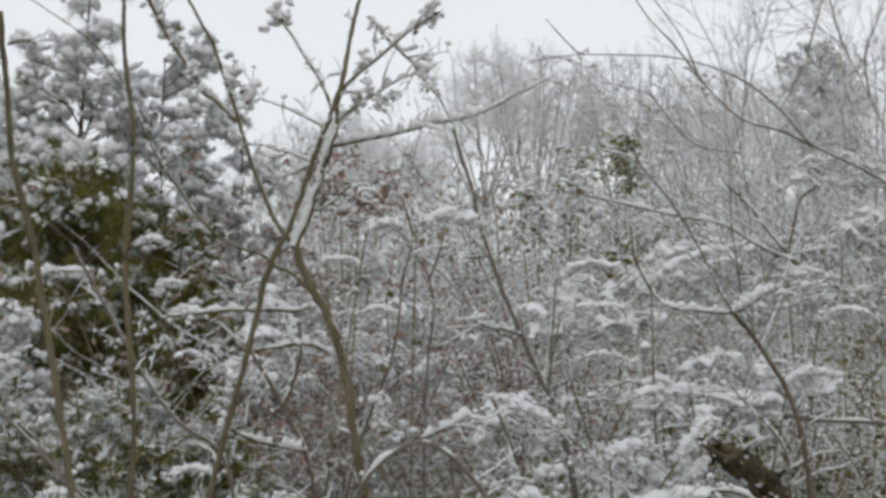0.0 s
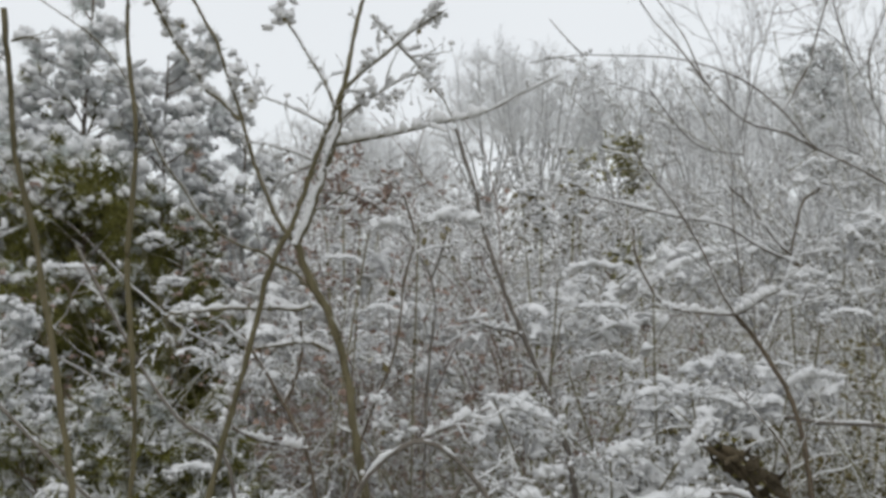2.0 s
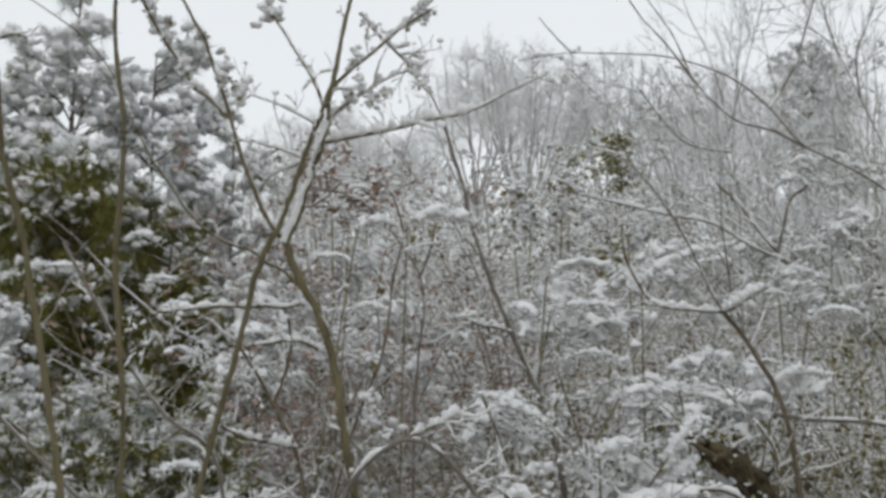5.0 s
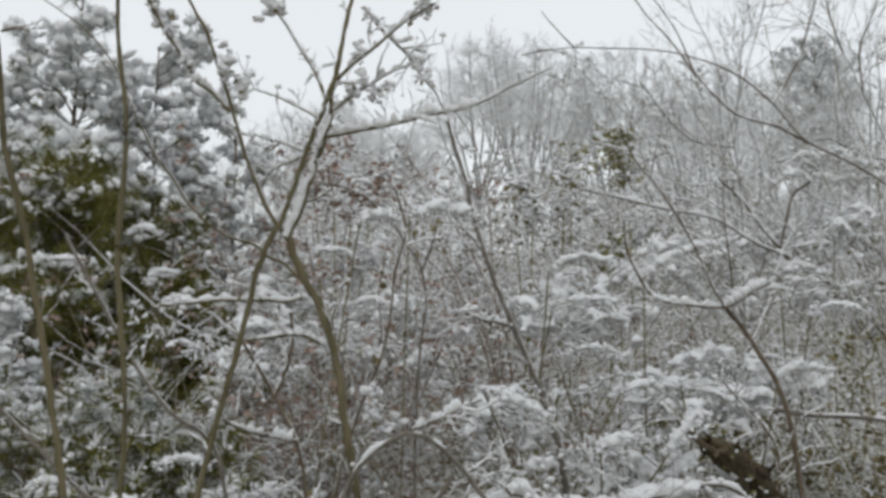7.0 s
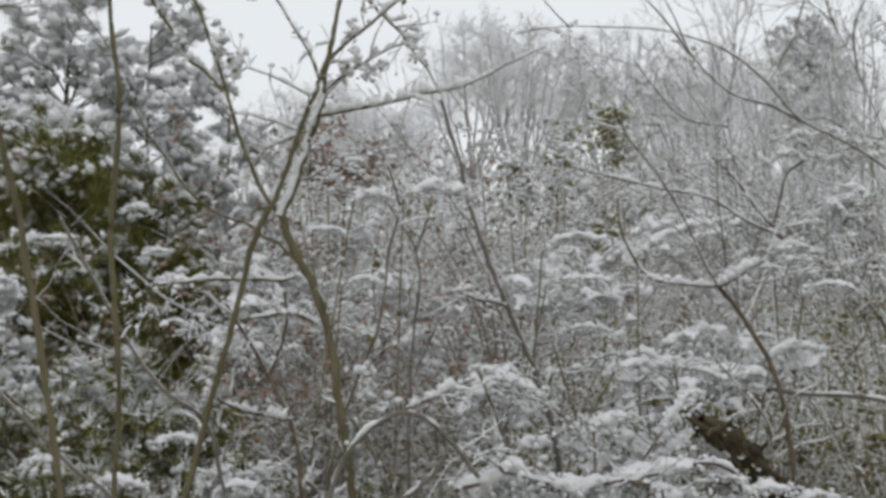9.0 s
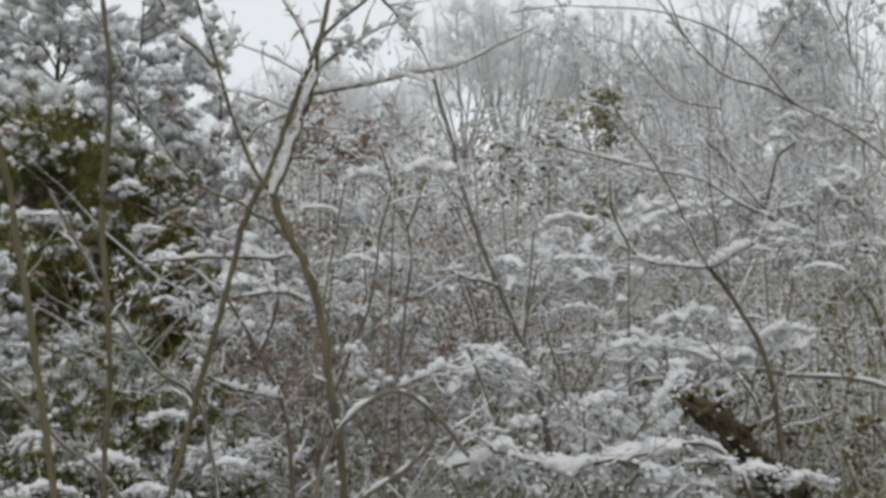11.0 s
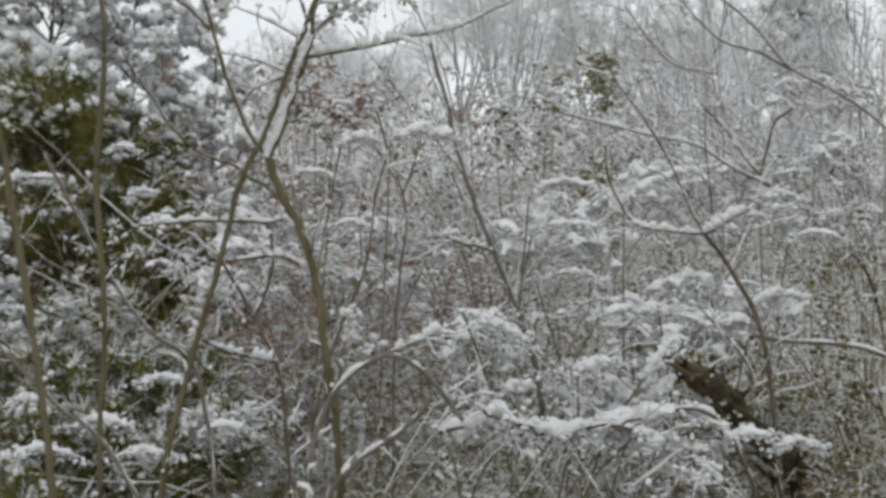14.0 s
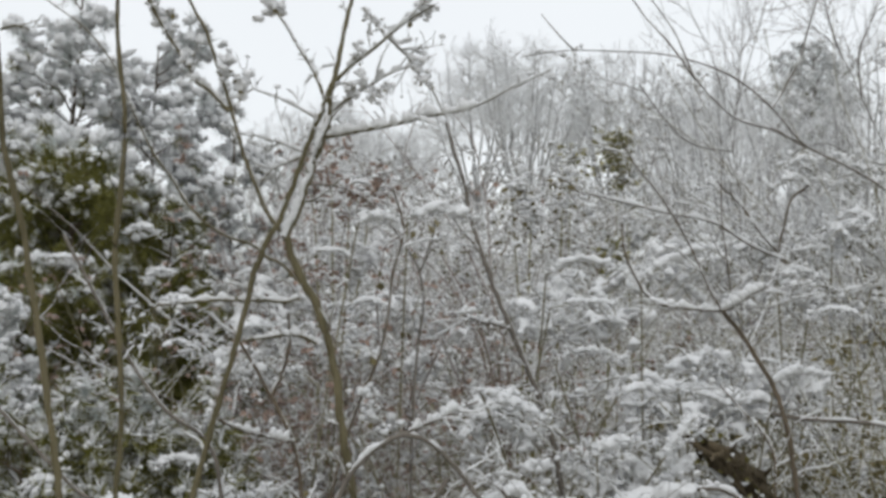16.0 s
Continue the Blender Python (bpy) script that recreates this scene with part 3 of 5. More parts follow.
sapling("sapling", "bare sapling with bent-over crown against the sky", "sapling", [
    ("trunk", 0.0068, 0.0015, 0.6, ((3.41, 8.71, -0.10), (3.39, 8.71, 1.23), (3.28, 8.71, 2.44), (3.04, 8.71, 2.97), (2.88, 8.71, 3.28), (2.68, 8.71, 3.46), (2.43, 8.71, 3.66), (2.31, 8.71, 3.79))),
    ("branch", 0.0076, 0.0031, 0.6, ((3.06, 8.71, 2.93), (3.04, 8.71, 3.26), (3.13, 8.71, 3.50), (3.21, 8.71, 3.75))),
    ("branch", 0.0060, 0.0030, 0.6, ((2.92, 8.71, 3.21), (2.83, 8.67, 3.41), (2.76, 8.62, 3.60), (2.72, 8.58, 3.76))),
    ("branch", 0.0061, 0.0031, 0.8, ((3.28, 8.71, 2.44), (3.05, 8.75, 2.50), (2.82, 8.80, 2.61), (2.59, 8.84, 2.53))),
], GREY_BARK, snow=0.012, twigs=26, twig_len=0.65, seed=112)
sapling("fallen_branch", "snowy branch slanting down through the brush", "branch", [
    ("bough", 0.0079, 0.0055, 0.4, ((-0.72, 3.48, -0.10), (-0.72, 3.48, 0.61), (-0.80, 3.48, 0.75), (-0.90, 3.48, 0.90), (-1.02, 3.48, 0.99), (-1.07, 3.48, 1.04), (-1.17, 3.48, 1.14), (-1.27, 3.48, 1.24), (-1.37, 3.48, 1.35))),
], GREY_BARK, snow=0.018, twigs=2, twig_len=0.15, seed=113)
sapling("fallen_branch", "slanting dead branch with snow on its back", "branch", [
    ("bough", 0.0087, 0.0058, 0.3, ((-0.67, 4.15, -0.10), (-0.67, 4.15, 0.36), (-0.70, 4.15, 0.83), (-0.77, 4.15, 1.04), (-0.88, 4.15, 1.11), (-0.99, 4.15, 1.24), (-1.09, 4.15, 1.41), (-1.20, 4.15, 1.61), (-1.26, 4.15, 1.72))),
], GREY_BARK, snow=0.018, twigs=2, twig_len=0.15, seed=114)
sapling("sapling", "thin forked stem under the crossing saplings", "sapling", [
    ("trunk", 0.0090, 0.0060, 0.4, ((-0.40, 4.29, -0.10), (-0.40, 4.29, 0.07), (-0.44, 4.29, 0.71), (-0.48, 4.29, 1.00), (-0.57, 4.29, 1.18), (-0.66, 4.29, 1.33), (-0.71, 4.29, 1.41))),
    ("branch", 0.0075, 0.0045, 1.0, ((-0.56, 4.29, 1.17), (-0.53, 4.29, 1.24), (-0.50, 4.29, 1.36), (-0.51, 4.29, 1.46))),
    ("branch", 0.0059, 0.0044, 1.4, ((-0.48, 4.29, 1.01), (-0.56, 4.25, 1.03), (-0.65, 4.19, 1.06), (-0.72, 4.15, 1.10))),
], BROWN_BARK, snow=0.022, twigs=4, twig_len=0.25, seed=115)
sapling("sapling", "thin hooked stem in the brush with snowy bends", "sapling", [
    ("trunk", 0.0082, 0.0036, 0.5, ((-0.07, 5.23, -0.10), (-0.07, 5.23, 0.21), (-0.08, 5.23, 0.88), (-0.06, 5.23, 1.31), (-0.04, 5.23, 1.50), (-0.06, 5.23, 1.62), (-0.13, 5.23, 1.74), (-0.22, 5.23, 1.85), (-0.32, 5.23, 1.94), (-0.44, 5.23, 1.98), (-0.56, 5.23, 1.98))),
    ("branch", 0.0064, 0.0036, 0.8, ((-0.06, 5.23, 1.61), (-0.01, 5.23, 1.75), (0.02, 5.23, 1.89))),
], GREY_BARK, snow=0.02, twigs=5, twig_len=0.3, seed=116)
sapling("sapling", "slender crooked stem holding curled dead leaves", "sapling", [
    ("trunk", 0.0077, 0.0038, 0.4, ((-0.37, 4.42, -0.10), (-0.37, 4.42, 0.12), (-0.34, 4.42, 0.88), (-0.24, 4.42, 1.19), (-0.19, 4.42, 1.31), (-0.16, 4.42, 1.48), (-0.15, 4.42, 1.60), (-0.11, 4.42, 1.76), (-0.15, 4.42, 1.91))),
], BROWN_BARK, snow=0.02, twigs=6, twig_len=0.25, seed=117, leaves=30, clumps=((-0.23, 4.40, 1.17, 0.073), (-0.21, 4.40, 1.10, 0.082), (-0.17, 4.40, 1.04, 0.073),))
sapling("fallen_branch", "snapped grey stick lying level in the brown brush", "branch", [
    ("bough", 0.0120, 0.0090, 0.6, ((2.00, 4.60, -0.10), (1.84, 4.60, 1.02), (1.66, 4.60, 1.07), (1.50, 4.60, 1.08), (1.35, 4.60, 1.09), (1.29, 4.60, 1.10))),
], GREY_BARK, snow=0.022, twigs=2, twig_len=0.2, seed=130)
sapling("arching_shrub", "shrub of long thin bare canes arching over the thicket", "shrub", [
    ("cane", 0.0054, 0.0018, 0.6, ((2.46, 6.43, -0.10), (2.46, 6.43, 0.15), (2.41, 6.43, 1.03), (1.82, 6.43, 1.92), (1.34, 6.43, 2.36), (1.02, 6.43, 2.57))),
    ("cane", 0.0046, 0.0018, 0.6, ((2.45, 6.43, 0.44), (2.28, 6.41, 1.33), (1.74, 6.37, 1.79), (1.21, 6.32, 2.11), (0.79, 6.30, 2.31))),
    ("cane", 0.0047, 0.0018, 0.6, ((2.46, 6.43, 0.30), (2.13, 6.47, 1.44), (1.69, 6.50, 2.04), (1.40, 6.54, 2.47), (1.22, 6.57, 2.78))),
    ("cane", 0.0046, 0.0018, 0.7, ((2.45, 6.43, 0.38), (2.03, 6.37, 1.27), (1.58, 6.30, 1.67), (1.13, 6.23, 1.90), (0.74, 6.16, 2.04))),
    ("cane", 0.0048, 0.0018, 0.6, ((2.46, 6.43, 0.21), (2.32, 6.50, 1.62), (2.10, 6.57, 2.14), (1.88, 6.63, 2.61), (1.81, 6.70, 3.00))),
    ("cane", 0.0044, 0.0018, 0.6, ((2.46, 6.43, 0.21), (2.44, 6.50, 1.62), (2.35, 6.57, 2.23), (2.19, 6.63, 2.70), (2.19, 6.70, 3.13))),
], DUSTED_TWIG, snow=0.016, twigs=5, twig_len=0.35, seed=120)
sapling("arching_shrub", "thin reddish canes leaning together in the thicket", "shrub", [
    ("cane", 0.0073, 0.0025, 0.6, ((0.53, 8.04, -0.10), (0.53, 8.04, 0.13), (0.41, 8.04, 1.38), (0.04, 8.04, 2.05), (-0.27, 8.04, 2.46), (-0.50, 8.04, 2.72))),
    ("cane", 0.0067, 0.0025, 0.6, ((0.53, 8.04, 0.31), (0.26, 8.00, 1.38), (-0.07, 7.97, 1.90), (-0.34, 7.95, 2.23), (-0.59, 7.91, 2.39))),
    ("cane", 0.0068, 0.0025, 0.6, ((0.51, 8.04, 0.27), (0.04, 8.08, 1.23), (-0.17, 8.11, 1.82), (-0.21, 8.13, 2.36), (-0.10, 8.17, 2.78))),
    ("cane", 0.0062, 0.0025, 0.6, ((0.53, 8.04, 0.31), (0.38, 8.04, 1.60), (0.33, 8.04, 2.16), (0.22, 8.04, 2.54), (0.07, 8.04, 2.73))),
    ("cane", 0.0061, 0.0025, 0.6, ((0.52, 8.04, 0.38), (0.11, 7.97, 1.53), (-0.33, 7.91, 1.89), (-0.69, 7.84, 1.99), (-0.90, 7.77, 1.95))),
], RED_TWIG, snow=0.018, twigs=5, twig_len=0.4, seed=121)


# ---- thicket ----
def shrub(name, label, seed, height, canes, each, fine, bend, bark, snow, spread=0.5, leaves=0, lumps=120, group="", leaf_mat=None, category="shrub"):
    """A bare bush of that height: canes one by one, and the joined rest of its twigs, snow and leaves."""
    rng = np.random.default_rng(seed)
    thing = tagged(new(name), label, category, group)
    a = rng.uniform(0, 6.283, canes)
    r = np.sqrt(rng.uniform(0, 1, canes)) * spread * 0.5
    start = np.stack([r * np.cos(a), r * np.sin(a), np.full(canes, -0.12)], axis=1)
    tilt = rng.uniform(0.3, 2.0, canes) * spread
    heading = np.stack([np.cos(a) * tilt, np.sin(a) * tilt, np.ones(canes)], axis=1)
    long = height * rng.uniform(0.6, 1.35, canes) * (1.25 if bend < 0 else 1.0)
    stem = grown(rng, start, heading, long, 10, 0.26, bend)
    stem *= min(1.6, 1.05 * height / stem[..., 2].max())
    stem_r = taper(rng.uniform(0.0035, 0.0065, canes) * (0.6 + height * 0.25), 10, 0.4)
    s, h, f = sprouts(rng, stem, each, 0.05, 1.0, 1.05, 0.08)
    twig = grown(rng, s, h, (0.10 + 0.10 * height) * rng.uniform(0.5, 1.6, len(s)), 5, 0.36, bend * 0.4)
    twig_r = taper(np.full(len(s), 0.0036), 5, 0.45)
    s2, h2, _ = sprouts(rng, twig, fine, 0.1, 1.0, 1.0, 0.05)
    tip = grown(rng, s2, h2, (0.05 + 0.03 * height) * rng.uniform(0.4, 1.5, len(s2)), 2 if height > 2.4 else 3, 0.4, bend * 0.3)
    tip_r = taper(np.full(len(s2), 0.0028), tip.shape[1], 0.5)
    for k in range(canes):
        wood = Geo(seed + 20 + k)
        wood.tubes(stem[k:k + 1], stem_r[k:k + 1], None, 6, None, 0.05)
        part("cane", wood, bark, thing)
    thin = Geo(seed + 2)
    thin.tubes(twig, twig_r, None, 3)
    thin.tubes(tip, tip_r, None, 3)
    part("brushwood", thin, bark, thing, kind="stuff")
    lay = Geo(seed + 3)
    snow_cover(lay, stem, stem_r, snow * 0.5, 5, 0.45)
    snow_cover(lay, twig, twig_r, snow * 0.5, 4, 0.4)
    snow_cover(lay, tip, tip_r, snow * 0.34, 3, 0.4)
    lumps = int(lumps * 2.2)
    joints = np.concatenate([twig[:, 1], twig[:, 2], twig[:, 4], tip[:, 1], tip[:, -1], tip[:, -1]])
    at = joints[rng.integers(0, len(joints), lumps)]
    big = snow * rng.uniform(0.15, 0.85, lumps) ** 1.3
    at = at + rng.normal(size=at.shape) * np.array([0.5, 0.5, 0.2]) * snow + np.array([0, 0, 0.12]) * snow
    lay.lumps(at, np.stack([big * rng.uniform(0.9, 1.8, lumps), big * rng.uniform(0.6, 1.1, lumps), big * rng.uniform(0.5, 0.9, lumps)], axis=1), 0.7, 1, 0.25, 0.75, 0.7)
    part("snow_load", lay, SNOW, thing, "clumps of fresh snow caught on the twigs", kind="stuff")
    if leaves:
        leaf = Geo(seed + 4)
        ends = np.concatenate([tip[:, -1], twig[:, -1], twig[:, 3], tip[:, 1]])
        leaf.leaves(ends[rng.integers(0, len(ends), leaves)], 0.04 if leaf_mat else 0.032)
        part("foliage", leaf, leaf_mat or DEAD_LEAF, thing, kind="stuff")
    return thing


def settled(thing, x, y, turn, size, sink=0.03):
    thing.matrix_basis = pose(x, y, ground_height(x, y) - sink, 0, 0, turn) @ Matrix.Diagonal((size, size, size, 1))


def planted(kinds, places):
    """Sets the kinds down on the places (kind, x, y, turn, size): the first of a kind is the one that was built."""
    used = set()
    for kind, x, y, turn, size in places:
        if kind in used:
            ob = copy_thing(kinds[kind], Matrix())
        else:
            ob = kinds[kind]
            used.add(kind)
        settled(ob, x, y, turn, size)


THICKET = "shrubs of the thicket"
KINDS = {
    "bramble": shrub("bramble", "arching bramble canes bowed under clumps of fresh snow", 11, 1.0, 11, 8, 4, -0.8, OLIVE_TWIG, 0.022, 0.8, 420, 260, THICKET),
    "bramble_b": shrub("bramble", "tangled brown bramble canes matted with wet snow", 12, 1.0, 11, 8, 4, -0.95, OLIVE_TWIG, 0.026, 0.9, 460, 300, THICKET, YELLOW_LEAF),
    "bush": shrub("bush", "bare twiggy bush dusted with snow all over", 13, 2.0, 8, 12, 3, -0.35, DUSTED_TWIG, 0.029, 0.65, 220, 460, THICKET),
    "bush_b": shrub("bush", "bare bush with fine brown twigs carrying snow", 14, 2.0, 8, 12, 3, -0.55, DUSTED_TWIG, 0.031, 0.75, 260, 480, THICKET),
    "back_bush": shrub("bush", "bare brown bush at the back of the thicket, snowed over", 18, 2.5, 7, 11, 3, -0.35, DUSTED_TWIG, 0.037, 0.7, 130, 280, THICKET),
    "back_bush_b": shrub("bush", "pale snow-plastered bush at the back of the thicket", 16, 2.5, 7, 11, 3, -0.45, DUSTED_TWIG, 0.040, 0.7, 60, 300, THICKET),
    "far_bush": shrub("bush", "pale far bush plastered with snow among the trees", 19, 2.5, 6, 9, 2, -0.25, DUSTED_TWIG, 0.055, 0.8, 0, 200, THICKET),
    "bush_c": shrub("bush", "reddish-brown bush keeping some withered leaves under snow", 15, 2.5, 7, 11, 3, -0.3, RED_TWIG, 0.034, 0.65, 1100, 260, THICKET),
    "russet_bush": shrub("bush", "reddish-brown bush still full of withered russet leaves", 23, 2.5, 12, 13, 4, 0.1, RED_TWIG, 0.022, 0.20, 2600, 110, THICKET, RUSSET_LEAF),
    "brown_bush": shrub("bush", "dense brown bush full of withered leaves with little snow", 22, 1.3, 10, 12, 4, -0.45, OLIVE_TWIG, 0.014, 0.7, 1500, 70, THICKET),
}
STANDARD = {"bramble": 1.0, "bramble_b": 1.0, "bush": 2.0, "bush_b": 2.0, "back_bush": 2.5, "back_bush_b": 2.5, "far_bush": 2.5, "bush_c": 2.5, "brown_bush": 1.3, "russet_bush": 2.5}


def thicket_places():
    """Rows of bushes, low in front and taller behind, tallest towards +x."""
    rng = random.Random(5)
    places = []
    y = 3.5
    while y < 15.5:
        reach = 0.58 * y + 0.9
        gap = 0.36 + 0.065 * y if y < 5.5 else 0.56 + 0.085 * y
        x = -reach + rng.uniform(0, gap)
        while x < reach:
            px, py = x + rng.uniform(-0.2, 0.2), y + rng.uniform(-0.25, 0.25)
            side = px / py
            top = 0.105 + 0.40 * max(0.0, side - 0.15)
            low = -0.20 - 0.02 * min(1, side)
            share = min(1.0, max(0.0, (py - 3.5) / 7.5)) ** 0.8
            tall = 1.6 + py * (low + (top - low) * share) - ground_height(px, py * 1.34)
            tall *= rng.uniform(0.85, 1.08)
            if side < -0.12 and py < 6.0:
                tall += 0.36
            if -0.46 < side < -0.25 and py < 6.0:
                # low brush in front of the dark pines
                tall = min(tall, 1.6 - 0.095 * py - ground_height(px, py * 1.34))
            if tall < 1.3:
                kind = rng.choice(["bramble", "bramble_b"])
            elif py < 9:
                kind = rng.choice(["bush", "bush_b", "bush_b", "bush", "bush_c"]) if py < 7.5 else rng.choice(["back_bush", "back_bush_b", "bush_c"])
            else:
                kind = rng.choice(["back_bush", "back_bush_b", "back_bush_b", "bush_c"])
            pine_room = -0.50 < side < -0.23 and 5.0 < py < 9.8
            if not pine_room:
                places.append((kind, px, py * 1.34, rng.uniform(0, 360), tall / STANDARD[kind]))
            x += gap * rng.uniform(0.8, 1.2)
        y += 0.36 + 0.085 * y if y < 5.5 else 0.50 + 0.11 * y
    # sparser pale brush out to the trees
    for y in (17.0, 19.5, 22.5, 26.0):
        for k in range(8):
            x = (-0.5 + 0.145 * k) * y + rng.uniform(-0.6, 0.6)
            tall = (1.6 + 0.10 * y + 0.25 * max(0.0, x - 0.2 * y) - ground_height(x, y * 1.34)) * rng.uniform(0.85, 1.1)
            places.append(("far_bush", x, y * 1.34 + rng.uniform(-0.9, 0.9), rng.uniform(0, 360), tall / STANDARD["far_bush"]))
    # taller bushes close by towards +x, and single ones that stand out
    for x, y, kind, tall in ((1.75, 5.23, "brown_bush", 1.25), (2.15, 5.63, "brown_bush", 1.55), (2.45, 5.36, "brown_bush", 1.5), (1.45, 5.76, "bush_b", 1.2),
                             (2.6, 6.57, "bush_b", 1.8), (1.95, 6.70, "bush", 1.6), (3.0, 7.50, "bush_b", 2.3),
                             (1.95, 4.89, "brown_bush", 1.15), (2.2, 5.29, "brown_bush", 1.4), (1.75, 4.62, "brown_bush", 0.85), (2.05, 4.49, "brown_bush", 1.0), (2.5, 5.90, "brown_bush", 1.6), (2.3, 4.96, "brown_bush", 1.25), (1.25, 4.42, "brown_bush", 0.62), (-0.62, 5.36, "brown_bush", 0.95), (-0.5, 5.03, "brown_bush", 0.8), (-0.15, 4.82, "bramble", 0.85), (0.15, 5.23, "bramble_b", 0.95), (-0.45, 5.63, "bramble_b", 1.0), (0.32, 5.90, "bramble", 1.05), (-0.2, 6.30, "bramble_b", 1.1), (1.9, 5.56, "brown_bush", 1.3), (1.72, 5.49, "bush", 1.2), (1.95, 3.95, "brown_bush", 0.7), (1.6, 3.89, "brown_bush", 0.5), (1.42, 4.02, "brown_bush", 0.78), (1.6, 4.13, "brown_bush", 0.85), (2.7, 6.16, "brown_bush", 1.8), (1.52, 4.15, "bramble", 0.62), (1.25, 4.22, "bramble_b", 0.55), (-1.45, 6.16, "bush_b", 1.15), (-1.8, 6.70, "bush_b", 1.25), (-1.2, 5.90, "bush", 1.05),
                             (0.58, 4.90, "bramble_b", 0.75), (0.42, 4.90, "bramble", 0.80), (0.71, 4.90, "bramble", 0.72), (0.58, 5.60, "bramble_b", 0.95), (0.28, 4.90, "bramble_b", 0.80), (0.74, 5.60, "bramble", 1.00), (0.85, 4.90, "bramble_b", 0.85), (0.22, 5.60, "bramble", 0.90), (1.29, 4.25, "bramble", 0.62), (1.17, 4.25, "brown_bush", 0.55), (1.39, 4.25, "brown_bush", 0.62), (1.33, 4.3, "bramble_b", 0.80), (1.45, 4.45, "bramble", 0.78), (1.22, 4.28, "bramble", 0.66), (-2.1, 9.8, "back_bush_b", 2.5), (-1.7, 9.5, "back_bush", 2.3), (-2.4, 10.4, "back_bush_b", 2.8), (-1.45, 9.9, "back_bush_b", 2.4), (0.30, 11.8, "bush_c", 2.5), (0.72, 12.2, "bush_c", 2.55), (1.0, 11.5, "bush_c", 2.4), (0.25, 9.0, "bush_c", 2.25), (0.62, 9.3, "bush_c", 2.3), (0.95, 9.7, "bush_c", 2.35), (1.3, 9.1, "bush", 2.1), (0.05, 7.5, "bush_b", 1.8), (-0.70, 7.30, "russet_bush", 2.30), (-0.54, 7.45, "russet_bush", 2.20), (-1.0, 9.78, "russet_bush", 2.4), (0.35, 16.35, "back_bush_b", 2.45), (0.75, 16.88, "back_bush", 2.5), (1.15, 16.62, "back_bush_b", 2.55), (0.95, 15.54, "back_bush", 2.35), (0.55, 15.28, "back_bush_b", 2.3), (1.5, 16.35, "back_bush", 2.6), (0.9, 27.47, "far_bush", 3.2), (1.4, 28.14, "far_bush", 3.4), (1.9, 27.47, "far_bush", 3.4), (2.5, 28.81, "far_bush", 3.5), (0.4, 28.14, "far_bush", 3.1), (0.25, 20.77, "far_bush", 2.7), (0.9, 21.44, "far_bush", 2.8), (1.5, 20.90, "far_bush", 2.9), (2.1, 21.71, "far_bush", 3.0), (0.6, 23.45, "far_bush", 2.9), (1.2, 23.85, "far_bush", 3.0), (1.8, 19.83, "far_bush", 2.8), (-1.25, 13.40, "bush_c", 2.75), (-0.85, 13.94, "bush_c", 2.6), (-1.6, 14.20, "bush_c", 2.6)):
        places.append((kind, x, y, rng.uniform(0, 360), tall / STANDARD[kind]))
    return places


planted(KINDS, thicket_places())


def leafy_shrub(x, y, height, wide, seed, leaves, kind="evergreen"):
    """A slim shrub: one stem, side twigs near the top, a loose head of drooping leaves."""
    rng = np.random.default_rng(seed)
    name, label, leaf_mat, leaf_label = {
        "evergreen": ("evergreen_shrub", "slim shrub with a loose head of olive evergreen leaves", YELLOW_LEAF, "drooping olive-green leaves"),
        "russet": ("russet_shrub", "slim shrub keeping a head of withered russet leaves", RUSSET_LEAF, "curled russet leaves"),
        "brown": ("brown_shrub", "thin shrub with hanging clusters of dead brown leaves", DEAD_LEAF, "dead brown leaf clusters"),
    }[kind]
    thing = tagged(new(name), label, "shrub", THICKET)
    thing.location = (x, y, ground_height(x, y))
    stem = grown(rng, [[0, 0, -0.1]], [[0, 0, 1]], [height + 0.1], 10, 0.03, 0.0)
    wood = Geo(seed + 1)
    wood.tubes(stem, taper([0.009], 10, 0.4), None, 6)
    part("stem", wood, OLIVE_TWIG, thing)
    s, h, _ = sprouts(rng, stem, 22, 0.88, 1.0, 1.1, 0.1)
    twig = grown(rng, s, h, wide * rng.uniform(0.4, 1.1, len(s)), 5, 0.2, -0.2)
    thin = Geo(seed + 2)
    thin.tubes(twig, taper(np.full(len(s), 0.003), 5, 0.4), None, 4)
    part("brushwood", thin, OLIVE_TWIG, thing, kind="stuff")
    joints = twig[:, 1:].reshape(-1, 3)
    leaf = Geo(seed + 3)
    leaf.leaves(joints[rng.integers(0, len(joints), leaves)] + rng.normal(size=(leaves, 3)) * 0.02, 0.06, 0.4)
    part("foliage", leaf, leaf_mat, thing, leaf_label, kind="stuff")
    lay = Geo(seed + 4)
    snow_cover(lay, twig, taper(np.full(len(s), 0.003), 5, 0.4), 0.02, 5, 0.3)
    lay.lumps(joints[rng.integers(0, len(joints), 80)], rng.uniform(0.010, 0.028, 80), 0.7, 2, 0.15)
    part("snow_load", lay, SNOW, thing, kind="stuff")


leafy_shrub(1.75, 11.52, 2.76, 0.34, 171, 260)
leafy_shrub(1.98, 11.79, 2.60, 0.28, 181, 170)
leafy_shrub(1.26, 9.00, 1.85, 0.14, 201, 90)
leafy_shrub(1.27, 11.52, 2.68, 0.12, 191, 60)
leafy_shrub(-0.71, 8.60, 2.48, 0.24, 210, 110, "russet")
leafy_shrub(-0.62, 8.80, 2.37, 0.22, 220, 90, "russet")
leafy_shrub(-0.83, 8.90, 2.43, 0.20, 230, 70, "russet")
leafy_shrub(-0.63, 8.40, 2.19, 0.22, 240, 70, "russet")
leafy_shrub(0.74, 8.60, 2.20, 0.16, 250, 26, "brown")
